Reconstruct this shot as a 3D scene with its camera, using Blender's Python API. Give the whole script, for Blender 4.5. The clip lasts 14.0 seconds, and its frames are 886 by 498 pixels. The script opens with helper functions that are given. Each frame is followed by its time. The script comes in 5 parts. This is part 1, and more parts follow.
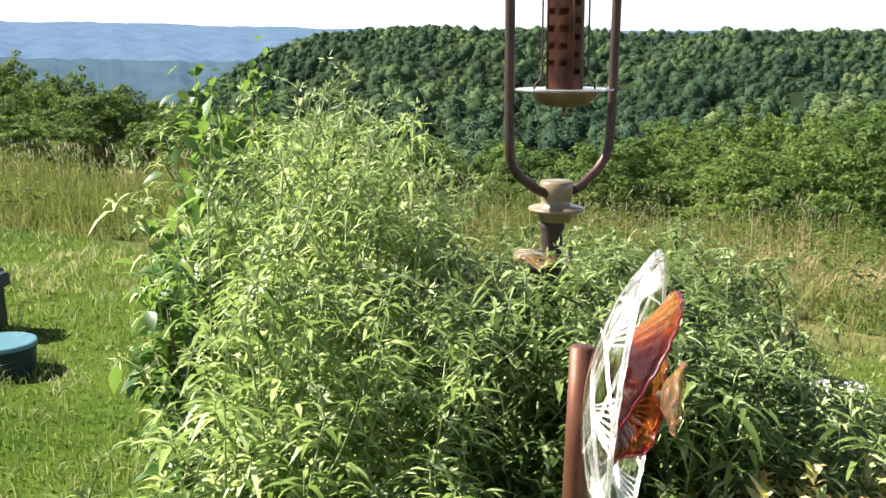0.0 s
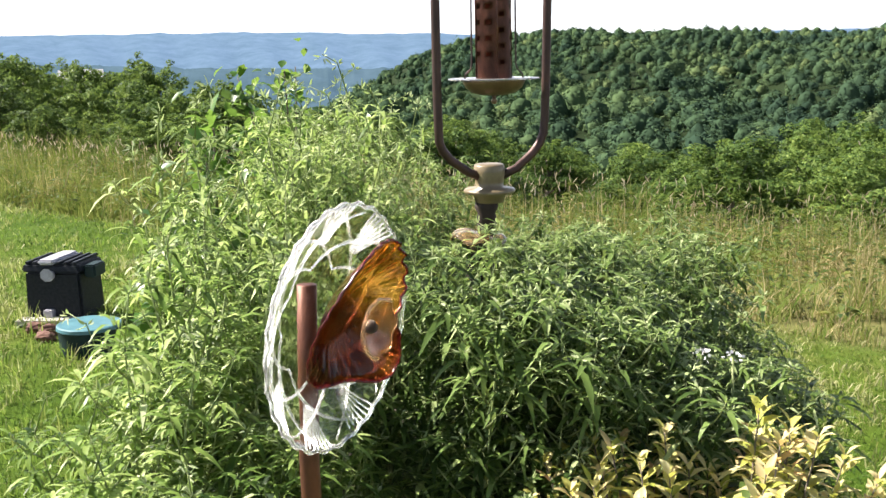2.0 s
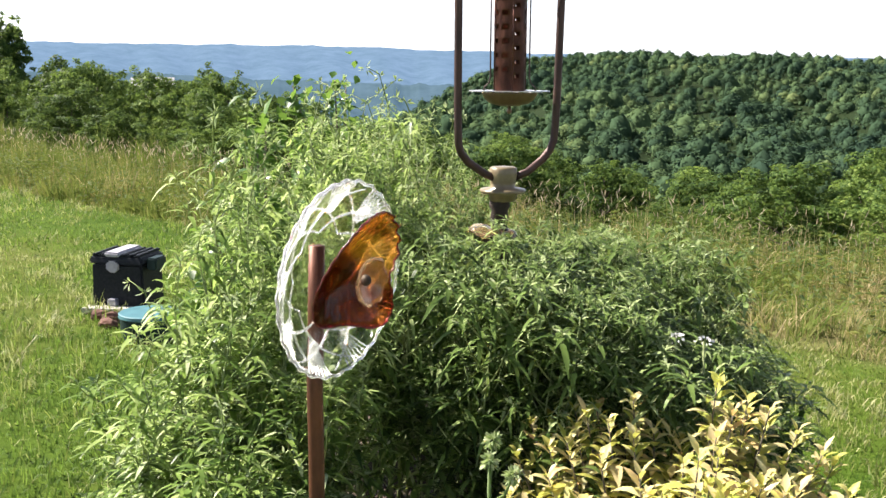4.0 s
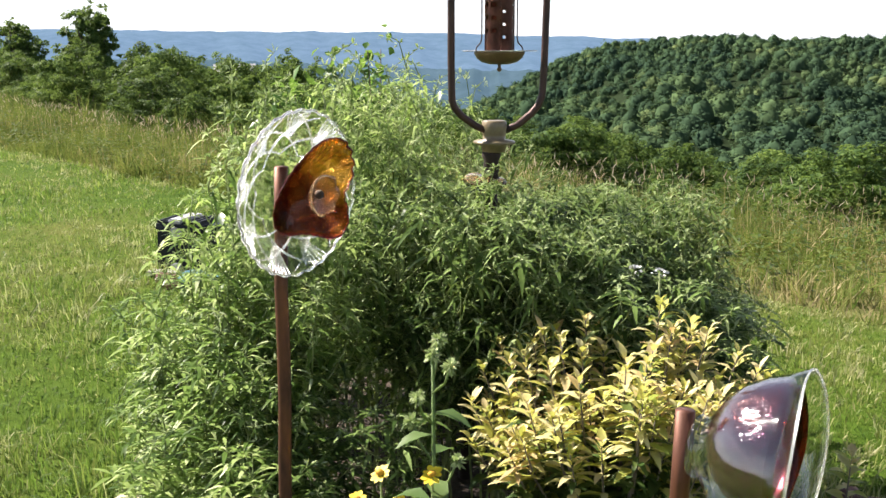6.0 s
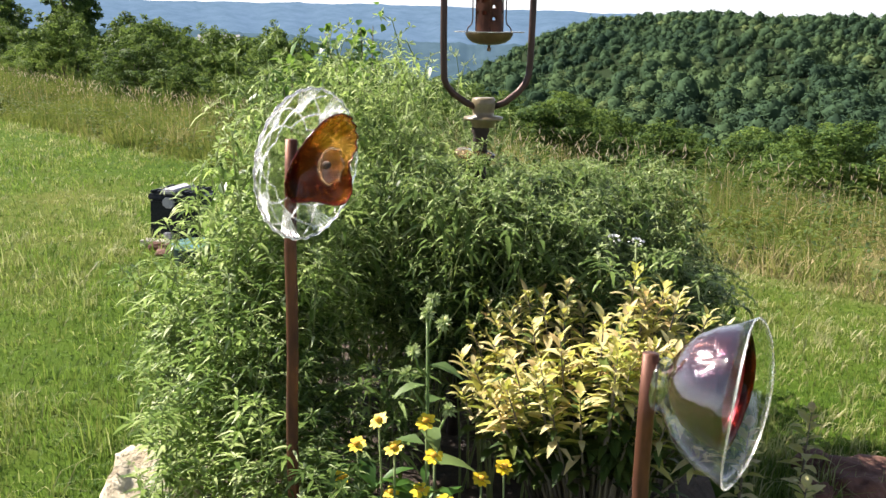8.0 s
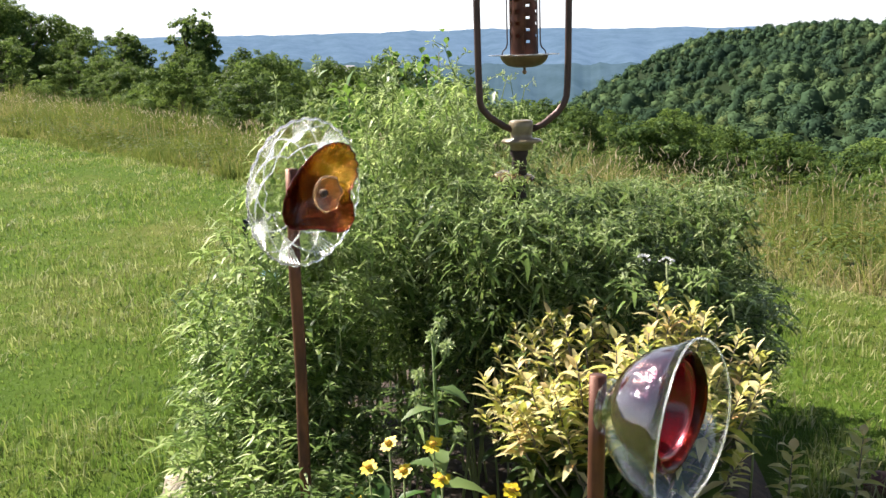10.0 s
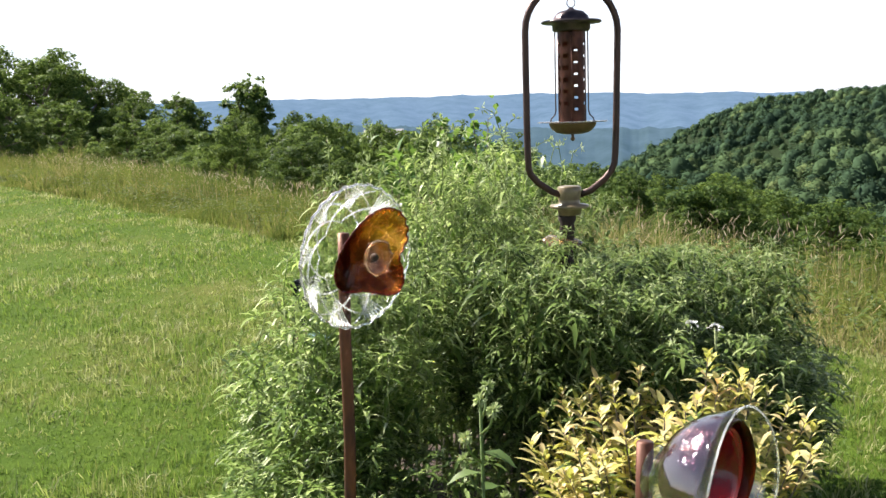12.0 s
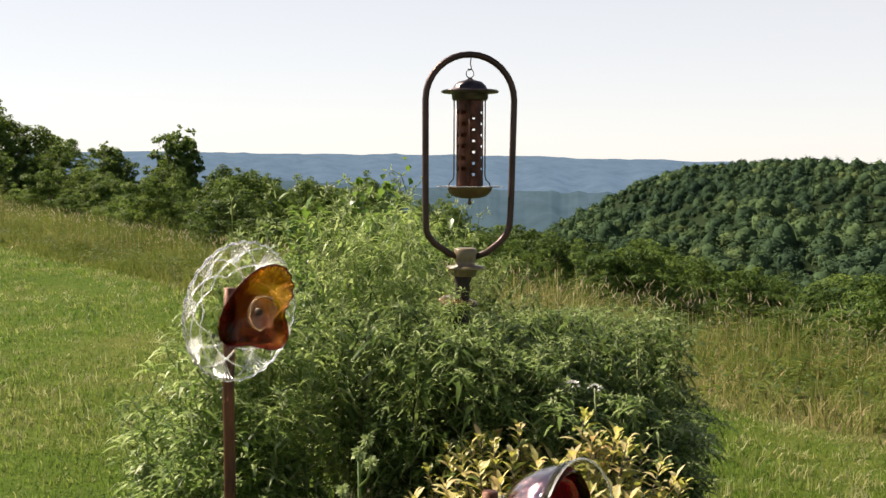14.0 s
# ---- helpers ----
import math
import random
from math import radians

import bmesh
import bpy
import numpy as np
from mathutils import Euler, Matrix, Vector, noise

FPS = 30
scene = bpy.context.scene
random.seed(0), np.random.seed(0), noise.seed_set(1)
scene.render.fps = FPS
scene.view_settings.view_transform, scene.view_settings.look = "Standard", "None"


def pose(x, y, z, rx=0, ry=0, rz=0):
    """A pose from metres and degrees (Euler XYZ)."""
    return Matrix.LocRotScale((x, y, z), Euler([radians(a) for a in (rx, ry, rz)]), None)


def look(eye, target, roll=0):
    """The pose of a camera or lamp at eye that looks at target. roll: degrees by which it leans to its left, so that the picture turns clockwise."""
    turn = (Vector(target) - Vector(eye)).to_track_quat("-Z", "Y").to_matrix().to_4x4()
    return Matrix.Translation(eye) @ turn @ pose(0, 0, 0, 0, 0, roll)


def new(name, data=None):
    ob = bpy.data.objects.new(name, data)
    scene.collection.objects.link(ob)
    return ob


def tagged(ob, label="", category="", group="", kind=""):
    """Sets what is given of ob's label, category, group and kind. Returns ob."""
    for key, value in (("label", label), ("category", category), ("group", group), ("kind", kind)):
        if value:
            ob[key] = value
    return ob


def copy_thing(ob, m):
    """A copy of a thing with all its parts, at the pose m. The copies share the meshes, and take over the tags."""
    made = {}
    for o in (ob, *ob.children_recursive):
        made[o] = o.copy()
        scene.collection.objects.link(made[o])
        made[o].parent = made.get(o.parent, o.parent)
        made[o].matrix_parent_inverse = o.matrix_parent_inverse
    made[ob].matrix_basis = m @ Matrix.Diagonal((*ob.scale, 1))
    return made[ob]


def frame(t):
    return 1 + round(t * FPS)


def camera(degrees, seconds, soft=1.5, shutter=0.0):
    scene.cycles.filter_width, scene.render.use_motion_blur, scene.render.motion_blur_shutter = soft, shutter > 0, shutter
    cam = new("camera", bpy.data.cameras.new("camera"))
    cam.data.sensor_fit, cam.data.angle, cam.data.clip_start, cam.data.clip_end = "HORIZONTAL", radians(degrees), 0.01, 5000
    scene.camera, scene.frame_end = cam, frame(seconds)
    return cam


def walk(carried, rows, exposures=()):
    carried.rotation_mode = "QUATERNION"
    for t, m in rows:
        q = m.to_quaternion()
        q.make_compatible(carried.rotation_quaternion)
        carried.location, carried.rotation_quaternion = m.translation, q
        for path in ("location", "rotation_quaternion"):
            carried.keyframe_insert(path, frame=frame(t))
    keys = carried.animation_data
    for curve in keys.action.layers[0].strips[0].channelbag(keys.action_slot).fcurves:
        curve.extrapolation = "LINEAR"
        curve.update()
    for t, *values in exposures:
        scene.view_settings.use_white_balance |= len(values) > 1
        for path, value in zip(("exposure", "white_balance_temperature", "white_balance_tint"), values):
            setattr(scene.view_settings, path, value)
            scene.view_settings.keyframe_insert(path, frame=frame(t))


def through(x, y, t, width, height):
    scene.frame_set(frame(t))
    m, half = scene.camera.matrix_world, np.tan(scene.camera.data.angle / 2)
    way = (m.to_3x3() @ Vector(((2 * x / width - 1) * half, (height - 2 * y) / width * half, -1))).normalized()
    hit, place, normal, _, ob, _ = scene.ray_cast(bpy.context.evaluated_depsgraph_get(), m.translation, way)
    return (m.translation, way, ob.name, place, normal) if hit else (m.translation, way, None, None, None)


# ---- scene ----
cam = camera(46.6, 14.0)
PATH = [
    (0, (0.339, 0.096, 1.679), (0.575, 2.04, 1.274), -0.2),
    (0.5, (0.422, -0.059, 1.674), (0.576, 1.883, 1.225), 0.0),
    (1, (0.518, -0.085, 1.657), (0.645, 1.866, 1.237), -2.0),
    (1.5, (0.634, -0.099, 1.657), (0.672, 1.853, 1.223), -0.1),
    (2, (0.742, -0.1, 1.653), (0.703, 1.861, 1.26), -1.3),
    (2.5, (0.779, -0.124, 1.649), (0.67, 1.841, 1.293), -0.7),
    (3, (0.802, -0.187, 1.645), (0.788, 1.787, 1.322), 0.0),
    (3.5, (0.805, -0.32, 1.643), (0.734, 1.643, 1.265), 2.1),
    (3.7, (0.815, -0.34, 1.649), (0.716, 1.624, 1.286), 1.5),
    (5.8, (1.091, -0.589, 1.59), (0.746, 1.348, 1.232), -0.5),
    (6, (1.082, -0.605, 1.589), (0.778, 1.334, 1.203), -0.1),
    (6.5, (1.065, -0.695, 1.615), (0.723, 1.238, 1.234), 2.0),
    (7, (1.068, -0.74, 1.609), (0.705, 1.187, 1.216), 1.2),
    (7.5, (1.081, -0.768, 1.609), (0.801, 1.157, 1.146), 2.0),
    (8, (1.088, -0.773, 1.609), (0.817, 1.16, 1.174), 0.6),
    (8.2, (1.097, -0.77, 1.606), (0.789, 1.16, 1.178), 0.9),
    (10.3, (1.31, -0.744, 1.612), (0.796, 1.152, 1.237), -2.1),
    (10.5, (1.31, -0.745, 1.613), (0.787, 1.152, 1.253), -2.0),
    (11, (1.305, -0.754, 1.616), (0.736, 1.137, 1.3), -2.0),
    (11.5, (1.305, -0.763, 1.617), (0.692, 1.121, 1.339), -2.0),
    (12, (1.305, -0.771, 1.619), (0.717, 1.122, 1.353), -1.8),
    (12.5, (1.305, -0.778, 1.621), (0.721, 1.118, 1.368), -1.3),
    (13, (1.311, -0.787, 1.632), (0.764, 1.127, 1.436), -0.1),
    (13.5, (1.333, -0.798, 1.642), (0.862, 1.14, 1.494), -0.3),
    (14, (1.413, -0.826, 1.628), (0.955, 1.115, 1.473), 0.1),
]
walk(cam, [(t, look(eye, target, roll)) for t, eye, target, roll in PATH],
     [(0, 1.83, 6350, 14), (3, 1.8, 6400, 14), (6.5, 1.62, 6400, 14), (12.5, 1.58, 6350, 14), (13.1, 1.45, 6500, 14), (13.6, 1.18, 6850, 14), (14, 1.1, 7200, 14)])

# ---- light ----
SUN_AZ, SUN_EL = radians(-72), radians(44)
world = bpy.data.worlds.new("sky")
scene.world = world
world.use_nodes = True
sky = world.node_tree.nodes.new("ShaderNodeTexSky")
sky.sky_type, sky.sun_disc = "NISHITA", False
sky.sun_elevation, sky.sun_rotation = SUN_EL, SUN_AZ
sky.dust_density, sky.air_density, sky.altitude = 0.5, 1.0, 800
bg = world.node_tree.nodes["Background"]
bg.inputs["Strength"].default_value = 0.032
# thin high haze over the clear sky
veil = world.node_tree.nodes.new("ShaderNodeMix")
veil.data_type = "RGBA"
way_up = world.node_tree.nodes.new("ShaderNodeSeparateXYZ")
seen = world.node_tree.nodes.new("ShaderNodeTexCoord")
world.node_tree.links.new(seen.outputs["Generated"], way_up.inputs[0])
thick = world.node_tree.nodes.new("ShaderNodeValToRGB")
thick.color_ramp.elements[0].color, thick.color_ramp.elements[1].color = (0.5, 0.5, 0.5, 1), (0.02, 0.02, 0.02, 1)
thick.color_ramp.elements.new(0.24).color = (0.42, 0.42, 0.42, 1)
thick.color_ramp.elements.new(0.38).color = (0.07, 0.07, 0.07, 1)
world.node_tree.links.new(way_up.outputs["Z"], thick.inputs[0])
world.node_tree.links.new(thick.outputs[0], veil.inputs[0])
veil.inputs[7].default_value = (21.0, 22.2, 24.0, 1)
world.node_tree.links.new(sky.outputs[0], veil.inputs[6])
world.node_tree.links.new(veil.outputs[2], bg.inputs["Color"])
sun_way = Vector((math.sin(SUN_AZ) * math.cos(SUN_EL), math.cos(SUN_AZ) * math.cos(SUN_EL), math.sin(SUN_EL)))
sun = new("sun", bpy.data.lights.new("sun", "SUN"))
sun.data.energy, sun.data.angle, sun.data.color = 5.0, radians(0.55), (1.0, 0.93, 0.80)
sun.matrix_world = look(sun_way * 60, (0, 0, 0))


# ---- materials ----
def mat(name, rough=0.6, metal=0.0):
    m = bpy.data.materials.new(name)
    m.use_nodes = True
    b = m.node_tree.nodes["Principled BSDF"]
    b.inputs["Roughness"].default_value = rough
    b.inputs["Metallic"].default_value = metal
    return m, m.node_tree.nodes, m.node_tree.links, b


def ramp(nodes, links, fac, stops):
    r = nodes.new("ShaderNodeValToRGB")
    e = r.color_ramp.elements
    while len(e) < len(stops):
        e.new(0.5)
    for el, (p, c) in zip(e, stops):
        el.position, el.color = p, (*c, 1)
    links.new(fac, r.inputs[0])
    return r.outputs[0]


def tex_noise(nodes, links, scale, detail=4.0, rough=0.55, stretch=None):
    n = nodes.new("ShaderNodeTexNoise")
    n.inputs["Scale"].default_value, n.inputs["Detail"].default_value, n.inputs["Roughness"].default_value = scale, detail, rough
    c = nodes.new("ShaderNodeTexCoord")
    if stretch:
        p = nodes.new("ShaderNodeMapping")
        p.inputs["Scale"].default_value = stretch
        links.new(c.outputs["Object"], p.inputs[0])
        links.new(p.outputs[0], n.inputs["Vector"])
    else:
        links.new(c.outputs["Object"], n.inputs["Vector"])
    return n.outputs["Fac"]


def mixed(nodes, links, a, b, fac, how="MIX"):
    m = nodes.new("ShaderNodeMix")
    m.data_type, m.blend_type = "RGBA", how
    if isinstance(fac, float):
        m.inputs[0].default_value = fac
    else:
        links.new(fac, m.inputs[0])
    for v, i in ((a, 6), (b, 7)):
        if isinstance(v, tuple):
            m.inputs[i].default_value = (*v, 1)
        else:
            links.new(v, m.inputs[i])
    return m.outputs[2]


def bump(nodes, links, b, height, strength, distance):
    n = nodes.new("ShaderNodeBump")
    n.inputs["Strength"].default_value, n.inputs["Distance"].default_value = strength, distance
    links.new(height, n.inputs["Height"])
    links.new(n.outputs[0], b.inputs["Normal"])


def leaf_material(name, stops, rough=0.45, through=0.35, tint=(0.5, 0.75, 0.12), patch=1.3, tone="", gloss=0.4, each=0.55):
    """Leaves: colour by island and by patches, part of the light passes through."""
    m, nodes, links, b = mat(name, rough)
    geo = nodes.new("ShaderNodeNewGeometry")
    info = nodes.new("ShaderNodeObjectInfo")
    n = tex_noise(nodes, links, patch, 3)
    add = nodes.new("ShaderNodeMath")
    add.operation = "MULTIPLY_ADD"
    links.new(geo.outputs["Random Per Island"], add.inputs[0])
    add.inputs[1].default_value = each
    sc = nodes.new("ShaderNodeMath")
    sc.operation = "MULTIPLY_ADD"
    links.new(n, sc.inputs[0])
    sc.inputs[1].default_value = 0.5
    rnd = nodes.new("ShaderNodeMath")
    rnd.operation = "MULTIPLY_ADD"
    links.new(info.outputs["Random"], rnd.inputs[0])
    if tone:
        by = nodes.new("ShaderNodeVertexColor")
        by.layer_name = tone
        links.new(by.outputs[0], rnd.inputs[0])
    rnd.inputs[1].default_value, rnd.inputs[2].default_value = (0.7, -0.3) if tone else (0.3, -0.17)
    rnd.inputs[2].default_value += (0.55 - each) * 0.5
    links.new(rnd.outputs[0], sc.inputs[2])
    links.new(sc.outputs[0], add.inputs[2])
    col = ramp(nodes, links, add.outputs[0], stops)
    links.new(col, b.inputs["Base Color"])
    b.inputs["Specular IOR Level"].default_value = gloss
    t = nodes.new("ShaderNodeBsdfTranslucent")
    links.new(mixed(nodes, links, col, tint, 0.3), t.inputs["Color"])
    mix = nodes.new("ShaderNodeMixShader")
    mix.inputs[0].default_value = through
    links.new(b.outputs[0], mix.inputs[1])
    links.new(t.outputs[0], mix.inputs[2])
    links.new(mix.outputs[0], nodes["Material Output"].inputs["Surface"])
    return m


M = {}
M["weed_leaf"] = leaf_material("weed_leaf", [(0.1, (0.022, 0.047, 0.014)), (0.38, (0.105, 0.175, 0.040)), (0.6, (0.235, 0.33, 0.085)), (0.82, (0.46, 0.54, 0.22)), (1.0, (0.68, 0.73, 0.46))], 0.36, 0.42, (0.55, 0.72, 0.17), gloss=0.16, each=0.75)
# drooping weeds on the right: shade is put into a darker leaf colour
M["shaded_weed_leaf"] = leaf_material("shaded_weed_leaf", [(0.1, (0.009, 0.019, 0.006)), (0.4, (0.046, 0.080, 0.021)), (0.68, (0.15, 0.22, 0.062)), (1.0, (0.48, 0.54, 0.28))], 0.36, 0.26, (0.55, 0.72, 0.17), gloss=0.06, each=0.7)
M["weed_stem"] = leaf_material("weed_stem", [(0.1, (0.12, 0.17, 0.05)), (0.9, (0.32, 0.36, 0.16))], 0.55, 0.15)
M["bud"] = leaf_material("bud", [(0.1, (0.20, 0.27, 0.09)), (0.9, (0.46, 0.50, 0.30))], 0.7, 0.3)
M["sapling_leaf"] = leaf_material("sapling_leaf", [(0.1, (0.03, 0.075, 0.015)), (0.6, (0.06, 0.14, 0.025)), (1.0, (0.13, 0.24, 0.04))], 0.38, 0.38)
M["gold_leaf"] = leaf_material("gold_leaf", [(0.1, (0.12, 0.19, 0.03)), (0.28, (0.32, 0.37, 0.07)), (0.48, (0.53, 0.51, 0.14)), (0.72, (0.70, 0.64, 0.35)), (0.88, (0.66, 0.51, 0.26)), (1.0, (0.52, 0.28, 0.14))], 0.42, 0.42, (0.75, 0.64, 0.13), 9, gloss=0.24, each=0.66)
M["shrub_green"] = leaf_material("shrub_green", [(0.1, (0.014, 0.034, 0.008)), (0.5, (0.05, 0.092, 0.02)), (0.85, (0.13, 0.16, 0.035)), (1.0, (0.22, 0.14, 0.055))], 0.45, 0.2, (0.5, 0.55, 0.09), 9)
M["broad_leaf"] = leaf_material("broad_leaf", [(0.1, (0.06, 0.11, 0.03)), (1.0, (0.20, 0.27, 0.09))], 0.5, 0.3)
M["grass"] = leaf_material("grass", [(0.05, (0.026, 0.060, 0.010)), (0.4, (0.072, 0.138, 0.020)), (0.65, (0.135, 0.186, 0.034)), (0.85, (0.22, 0.215, 0.075)), (1.0, (0.40, 0.38, 0.21))], 0.5, 0.36, (0.4, 0.6, 0.1), 0.55, "tone", gloss=0.2, each=0.34)
M["meadow"] = leaf_material("meadow", [(0.1, (0.05, 0.10, 0.017)), (0.4, (0.10, 0.155, 0.028)), (0.65, (0.165, 0.175, 0.06)), (0.87, (0.28, 0.23, 0.12)), (1.0, (0.46, 0.37, 0.23))], 0.7, 0.3, (0.6, 0.6, 0.15), 0.3, "tone", gloss=0.03)
M["seed_head"] = leaf_material("seed_head", [(0.1, (0.24, 0.17, 0.12)), (0.6, (0.38, 0.32, 0.21)), (1.0, (0.58, 0.53, 0.40))], 0.8, 0.35, (0.6, 0.5, 0.3))
M["tree_leaf"] = leaf_material("tree_leaf", [(0.1, (0.010, 0.023, 0.009)), (0.45, (0.050, 0.094, 0.025)), (0.74, (0.135, 0.198, 0.047)), (1.0, (0.29, 0.36, 0.10))], 0.5, 0.32, (0.45, 0.62, 0.12), 0.5, gloss=0.06, each=0.5)
# far treetops: haze is put into the leaf colour as bluish, lifted darks
M["forest"] = leaf_material("forest", [(0.1, (0.021, 0.040, 0.029)), (0.4, (0.031, 0.055, 0.034)), (0.65, (0.046, 0.078, 0.041)), (0.85, (0.074, 0.112, 0.050)), (1.0, (0.115, 0.145, 0.060))], 0.8, 0.08, (0.3, 0.5, 0.12), 0.02, "tone", gloss=0.0, each=0.14)
M["bark"], nodes, links, b = mat("bark", 0.9)
links.new(ramp(nodes, links, tex_noise(nodes, links, 9, 6, 0.6, (1, 1, 0.25)), [(0.3, (0.07, 0.055, 0.04)), (0.7, (0.20, 0.17, 0.13))]), b.inputs["Base Color"])

M["copper"], nodes, links, b = mat("copper", 0.45, 0.55)
f = tex_noise(nodes, links, 26, 6, 0.6, (1, 1, 0.35))
links.new(ramp(nodes, links, f, [(0.3, (0.055, 0.024, 0.017)), (0.55, (0.13, 0.050, 0.030)), (0.8, (0.23, 0.085, 0.048))]), b.inputs["Base Color"])
links.new(ramp(nodes, links, f, [(0.3, (0.62, 0.62, 0.62)), (0.8, (0.32, 0.32, 0.32))]), b.inputs["Roughness"])
M["dark_copper"], nodes, links, b = mat("dark_copper", 0.5, 0.6)
f = tex_noise(nodes, links, 17, 6, 0.6, (1, 1, 0.4))
links.new(ramp(nodes, links, f, [(0.3, (0.03, 0.020, 0.020)), (0.6, (0.075, 0.042, 0.036)), (0.85, (0.20, 0.082, 0.05))]), b.inputs["Base Color"])
M["tube_copper"], nodes, links, b = mat("tube_copper", 0.38, 0.55)
f = tex_noise(nodes, links, 40, 5, 0.6, (1, 1, 0.5))
links.new(ramp(nodes, links, f, [(0.3, (0.05, 0.020, 0.016)), (0.5, (0.11, 0.042, 0.03)), (0.7, (0.22, 0.085, 0.055))]), b.inputs["Base Color"])
M["roof_metal"], nodes, links, b = mat("roof_metal", 0.35, 0.8)
f = tex_noise(nodes, links, 30, 5)
links.new(ramp(nodes, links, f, [(0.3, (0.05, 0.038, 0.046)), (0.7, (0.13, 0.10, 0.105))]), b.inputs["Base Color"])
M["wire"], nodes, links, b = mat("wire", 0.45, 0.9)
b.inputs["Base Color"].default_value = (0.08, 0.06, 0.055, 1)
M["bronze"], nodes, links, b = mat("bronze", 0.45, 0.6)
f = tex_noise(nodes, links, 25, 5)
links.new(ramp(nodes, links, f, [(0.3, (0.09, 0.055, 0.035)), (0.7, (0.19, 0.12, 0.075))]), b.inputs["Base Color"])
M["clear_plastic"], nodes, links, b = mat("clear_plastic", 0.25)
b.inputs["Base Color"].default_value = (0.9, 0.9, 0.88, 1)
b.inputs["Transmission Weight"].default_value = 0.85
M["ceramic"], nodes, links, b = mat("ceramic", 0.35)
f = tex_noise(nodes, links, 35, 6)
links.new(ramp(nodes, links, f, [(0.3, (0.11, 0.08, 0.045)), (0.62, (0.20, 0.155, 0.09)), (0.8, (0.30, 0.25, 0.16))]), b.inputs["Base Color"])
M["rust"], nodes, links, b = mat("rust", 0.8, 0.2)
f = tex_noise(nodes, links, 22, 7, 0.65)
links.new(ramp(nodes, links, f, [(0.3, (0.014, 0.010, 0.009)), (0.6, (0.034, 0.021, 0.016)), (0.8, (0.075, 0.040, 0.026))]), b.inputs["Base Color"])
bump(nodes, links, b, f, 0.4, 0.003)


def glass(name, colour, rough=0.02):
    m, nodes, links, b = mat(name, rough)
    b.inputs["Base Color"].default_value = (*colour, 1)
    b.inputs["Transmission Weight"].default_value = 1.0
    b.inputs["IOR"].default_value = 1.48
    f = tex_noise(nodes, links, 28, 2)
    bump(nodes, links, b, f, 0.25, 0.004)
    return m


M["plate_glass"] = glass("plate_glass", (0.95, 0.96, 0.95), 0.05)
nodes = M["plate_glass"].node_tree.nodes
nodes["Principled BSDF"].inputs["Transmission Weight"].default_value = 1.0
nodes["Principled BSDF"].inputs["IOR"].default_value = 1.06
nodes["Principled BSDF"].inputs["Coat Weight"].default_value = 0.25
nodes["Principled BSDF"].inputs["Coat Roughness"].default_value = 0.06
nodes["Bump"].inputs["Strength"].default_value = 0.25
nodes["Noise Texture"].inputs["Scale"].default_value = 55
# thin blown glass: clear, with bright reflections at the edges
M["thin_glass"], nodes, links, b = mat("thin_glass", 0.03)
clear = nodes.new("ShaderNodeBsdfTransparent")
clear.inputs["Color"].default_value = (0.97, 0.98, 0.98, 1)
shine = nodes.new("ShaderNodeBsdfGlossy")
shine.inputs["Roughness"].default_value = 0.04
edge = nodes.new("ShaderNodeLayerWeight")
edge.inputs["Blend"].default_value = 0.5
steep = nodes.new("ShaderNodeMath")
steep.operation = "POWER"
links.new(edge.outputs["Facing"], steep.inputs[0])
steep.inputs[1].default_value = 3.5
gloss = nodes.new("ShaderNodeMath")
gloss.operation = "MULTIPLY_ADD"
links.new(steep.outputs[0], gloss.inputs[0])
gloss.inputs[1].default_value, gloss.inputs[2].default_value = 0.66, 0.09
dent = nodes.new("ShaderNodeBump")
dent.inputs["Strength"].default_value, dent.inputs["Distance"].default_value = 0.3, 0.004
links.new(tex_noise(nodes, links, 28, 2), dent.inputs["Height"])
links.new(dent.outputs[0], shine.inputs["Normal"])
both = nodes.new("ShaderNodeMixShader")
links.new(gloss.outputs[0], both.inputs[0])
links.new(clear.outputs[0], both.inputs[1])
links.new(shine.outputs[0], both.inputs[2])
links.new(both.outputs[0], nodes["Material Output"].inputs["Surface"])
M["amber_glass"] = glass("amber_glass", (0.80, 0.33, 0.06))
nodes, links = M["amber_glass"].node_tree.nodes, M["amber_glass"].node_tree.links
nodes["Principled BSDF"].inputs["IOR"].default_value = 1.22
nodes["Principled BSDF"].inputs["Transmission Weight"].default_value = 0.95
across = nodes.new("ShaderNodeVectorMath")
across.operation = "DOT_PRODUCT"
links.new(nodes["Texture Coordinate"].outputs["Object"], across.inputs[0])
across.inputs[1].default_value = (1.6, 2.8, 3.4)
sway = nodes.new("ShaderNodeMath")
sway.operation = "MULTIPLY_ADD"
links.new(tex_noise(nodes, links, 19, 2), sway.inputs[0])
sway.inputs[1].default_value, sway.inputs[2].default_value = 0.9, -8.33
tint = nodes.new("ShaderNodeMath")
links.new(across.outputs["Value"], tint.inputs[0])
links.new(sway.outputs[0], tint.inputs[1])
links.new(ramp(nodes, links, tint.outputs[0], [(0.25, (0.12, 0.016, 0.010)), (0.48, (0.26, 0.050, 0.015)), (0.66, (0.55, 0.21, 0.03)), (0.88, (0.78, 0.42, 0.07))]), nodes["Principled BSDF"].inputs["Base Color"])
M["wine_glass"] = glass("wine_glass", (0.16, 0.008, 0.014), 0.2)
M["wine_glass"].node_tree.nodes["Principled BSDF"].inputs["Transmission Weight"].default_value = 0.6
M["saucer_glass"] = glass("saucer_glass", (0.88, 0.66, 0.38), 0.12)
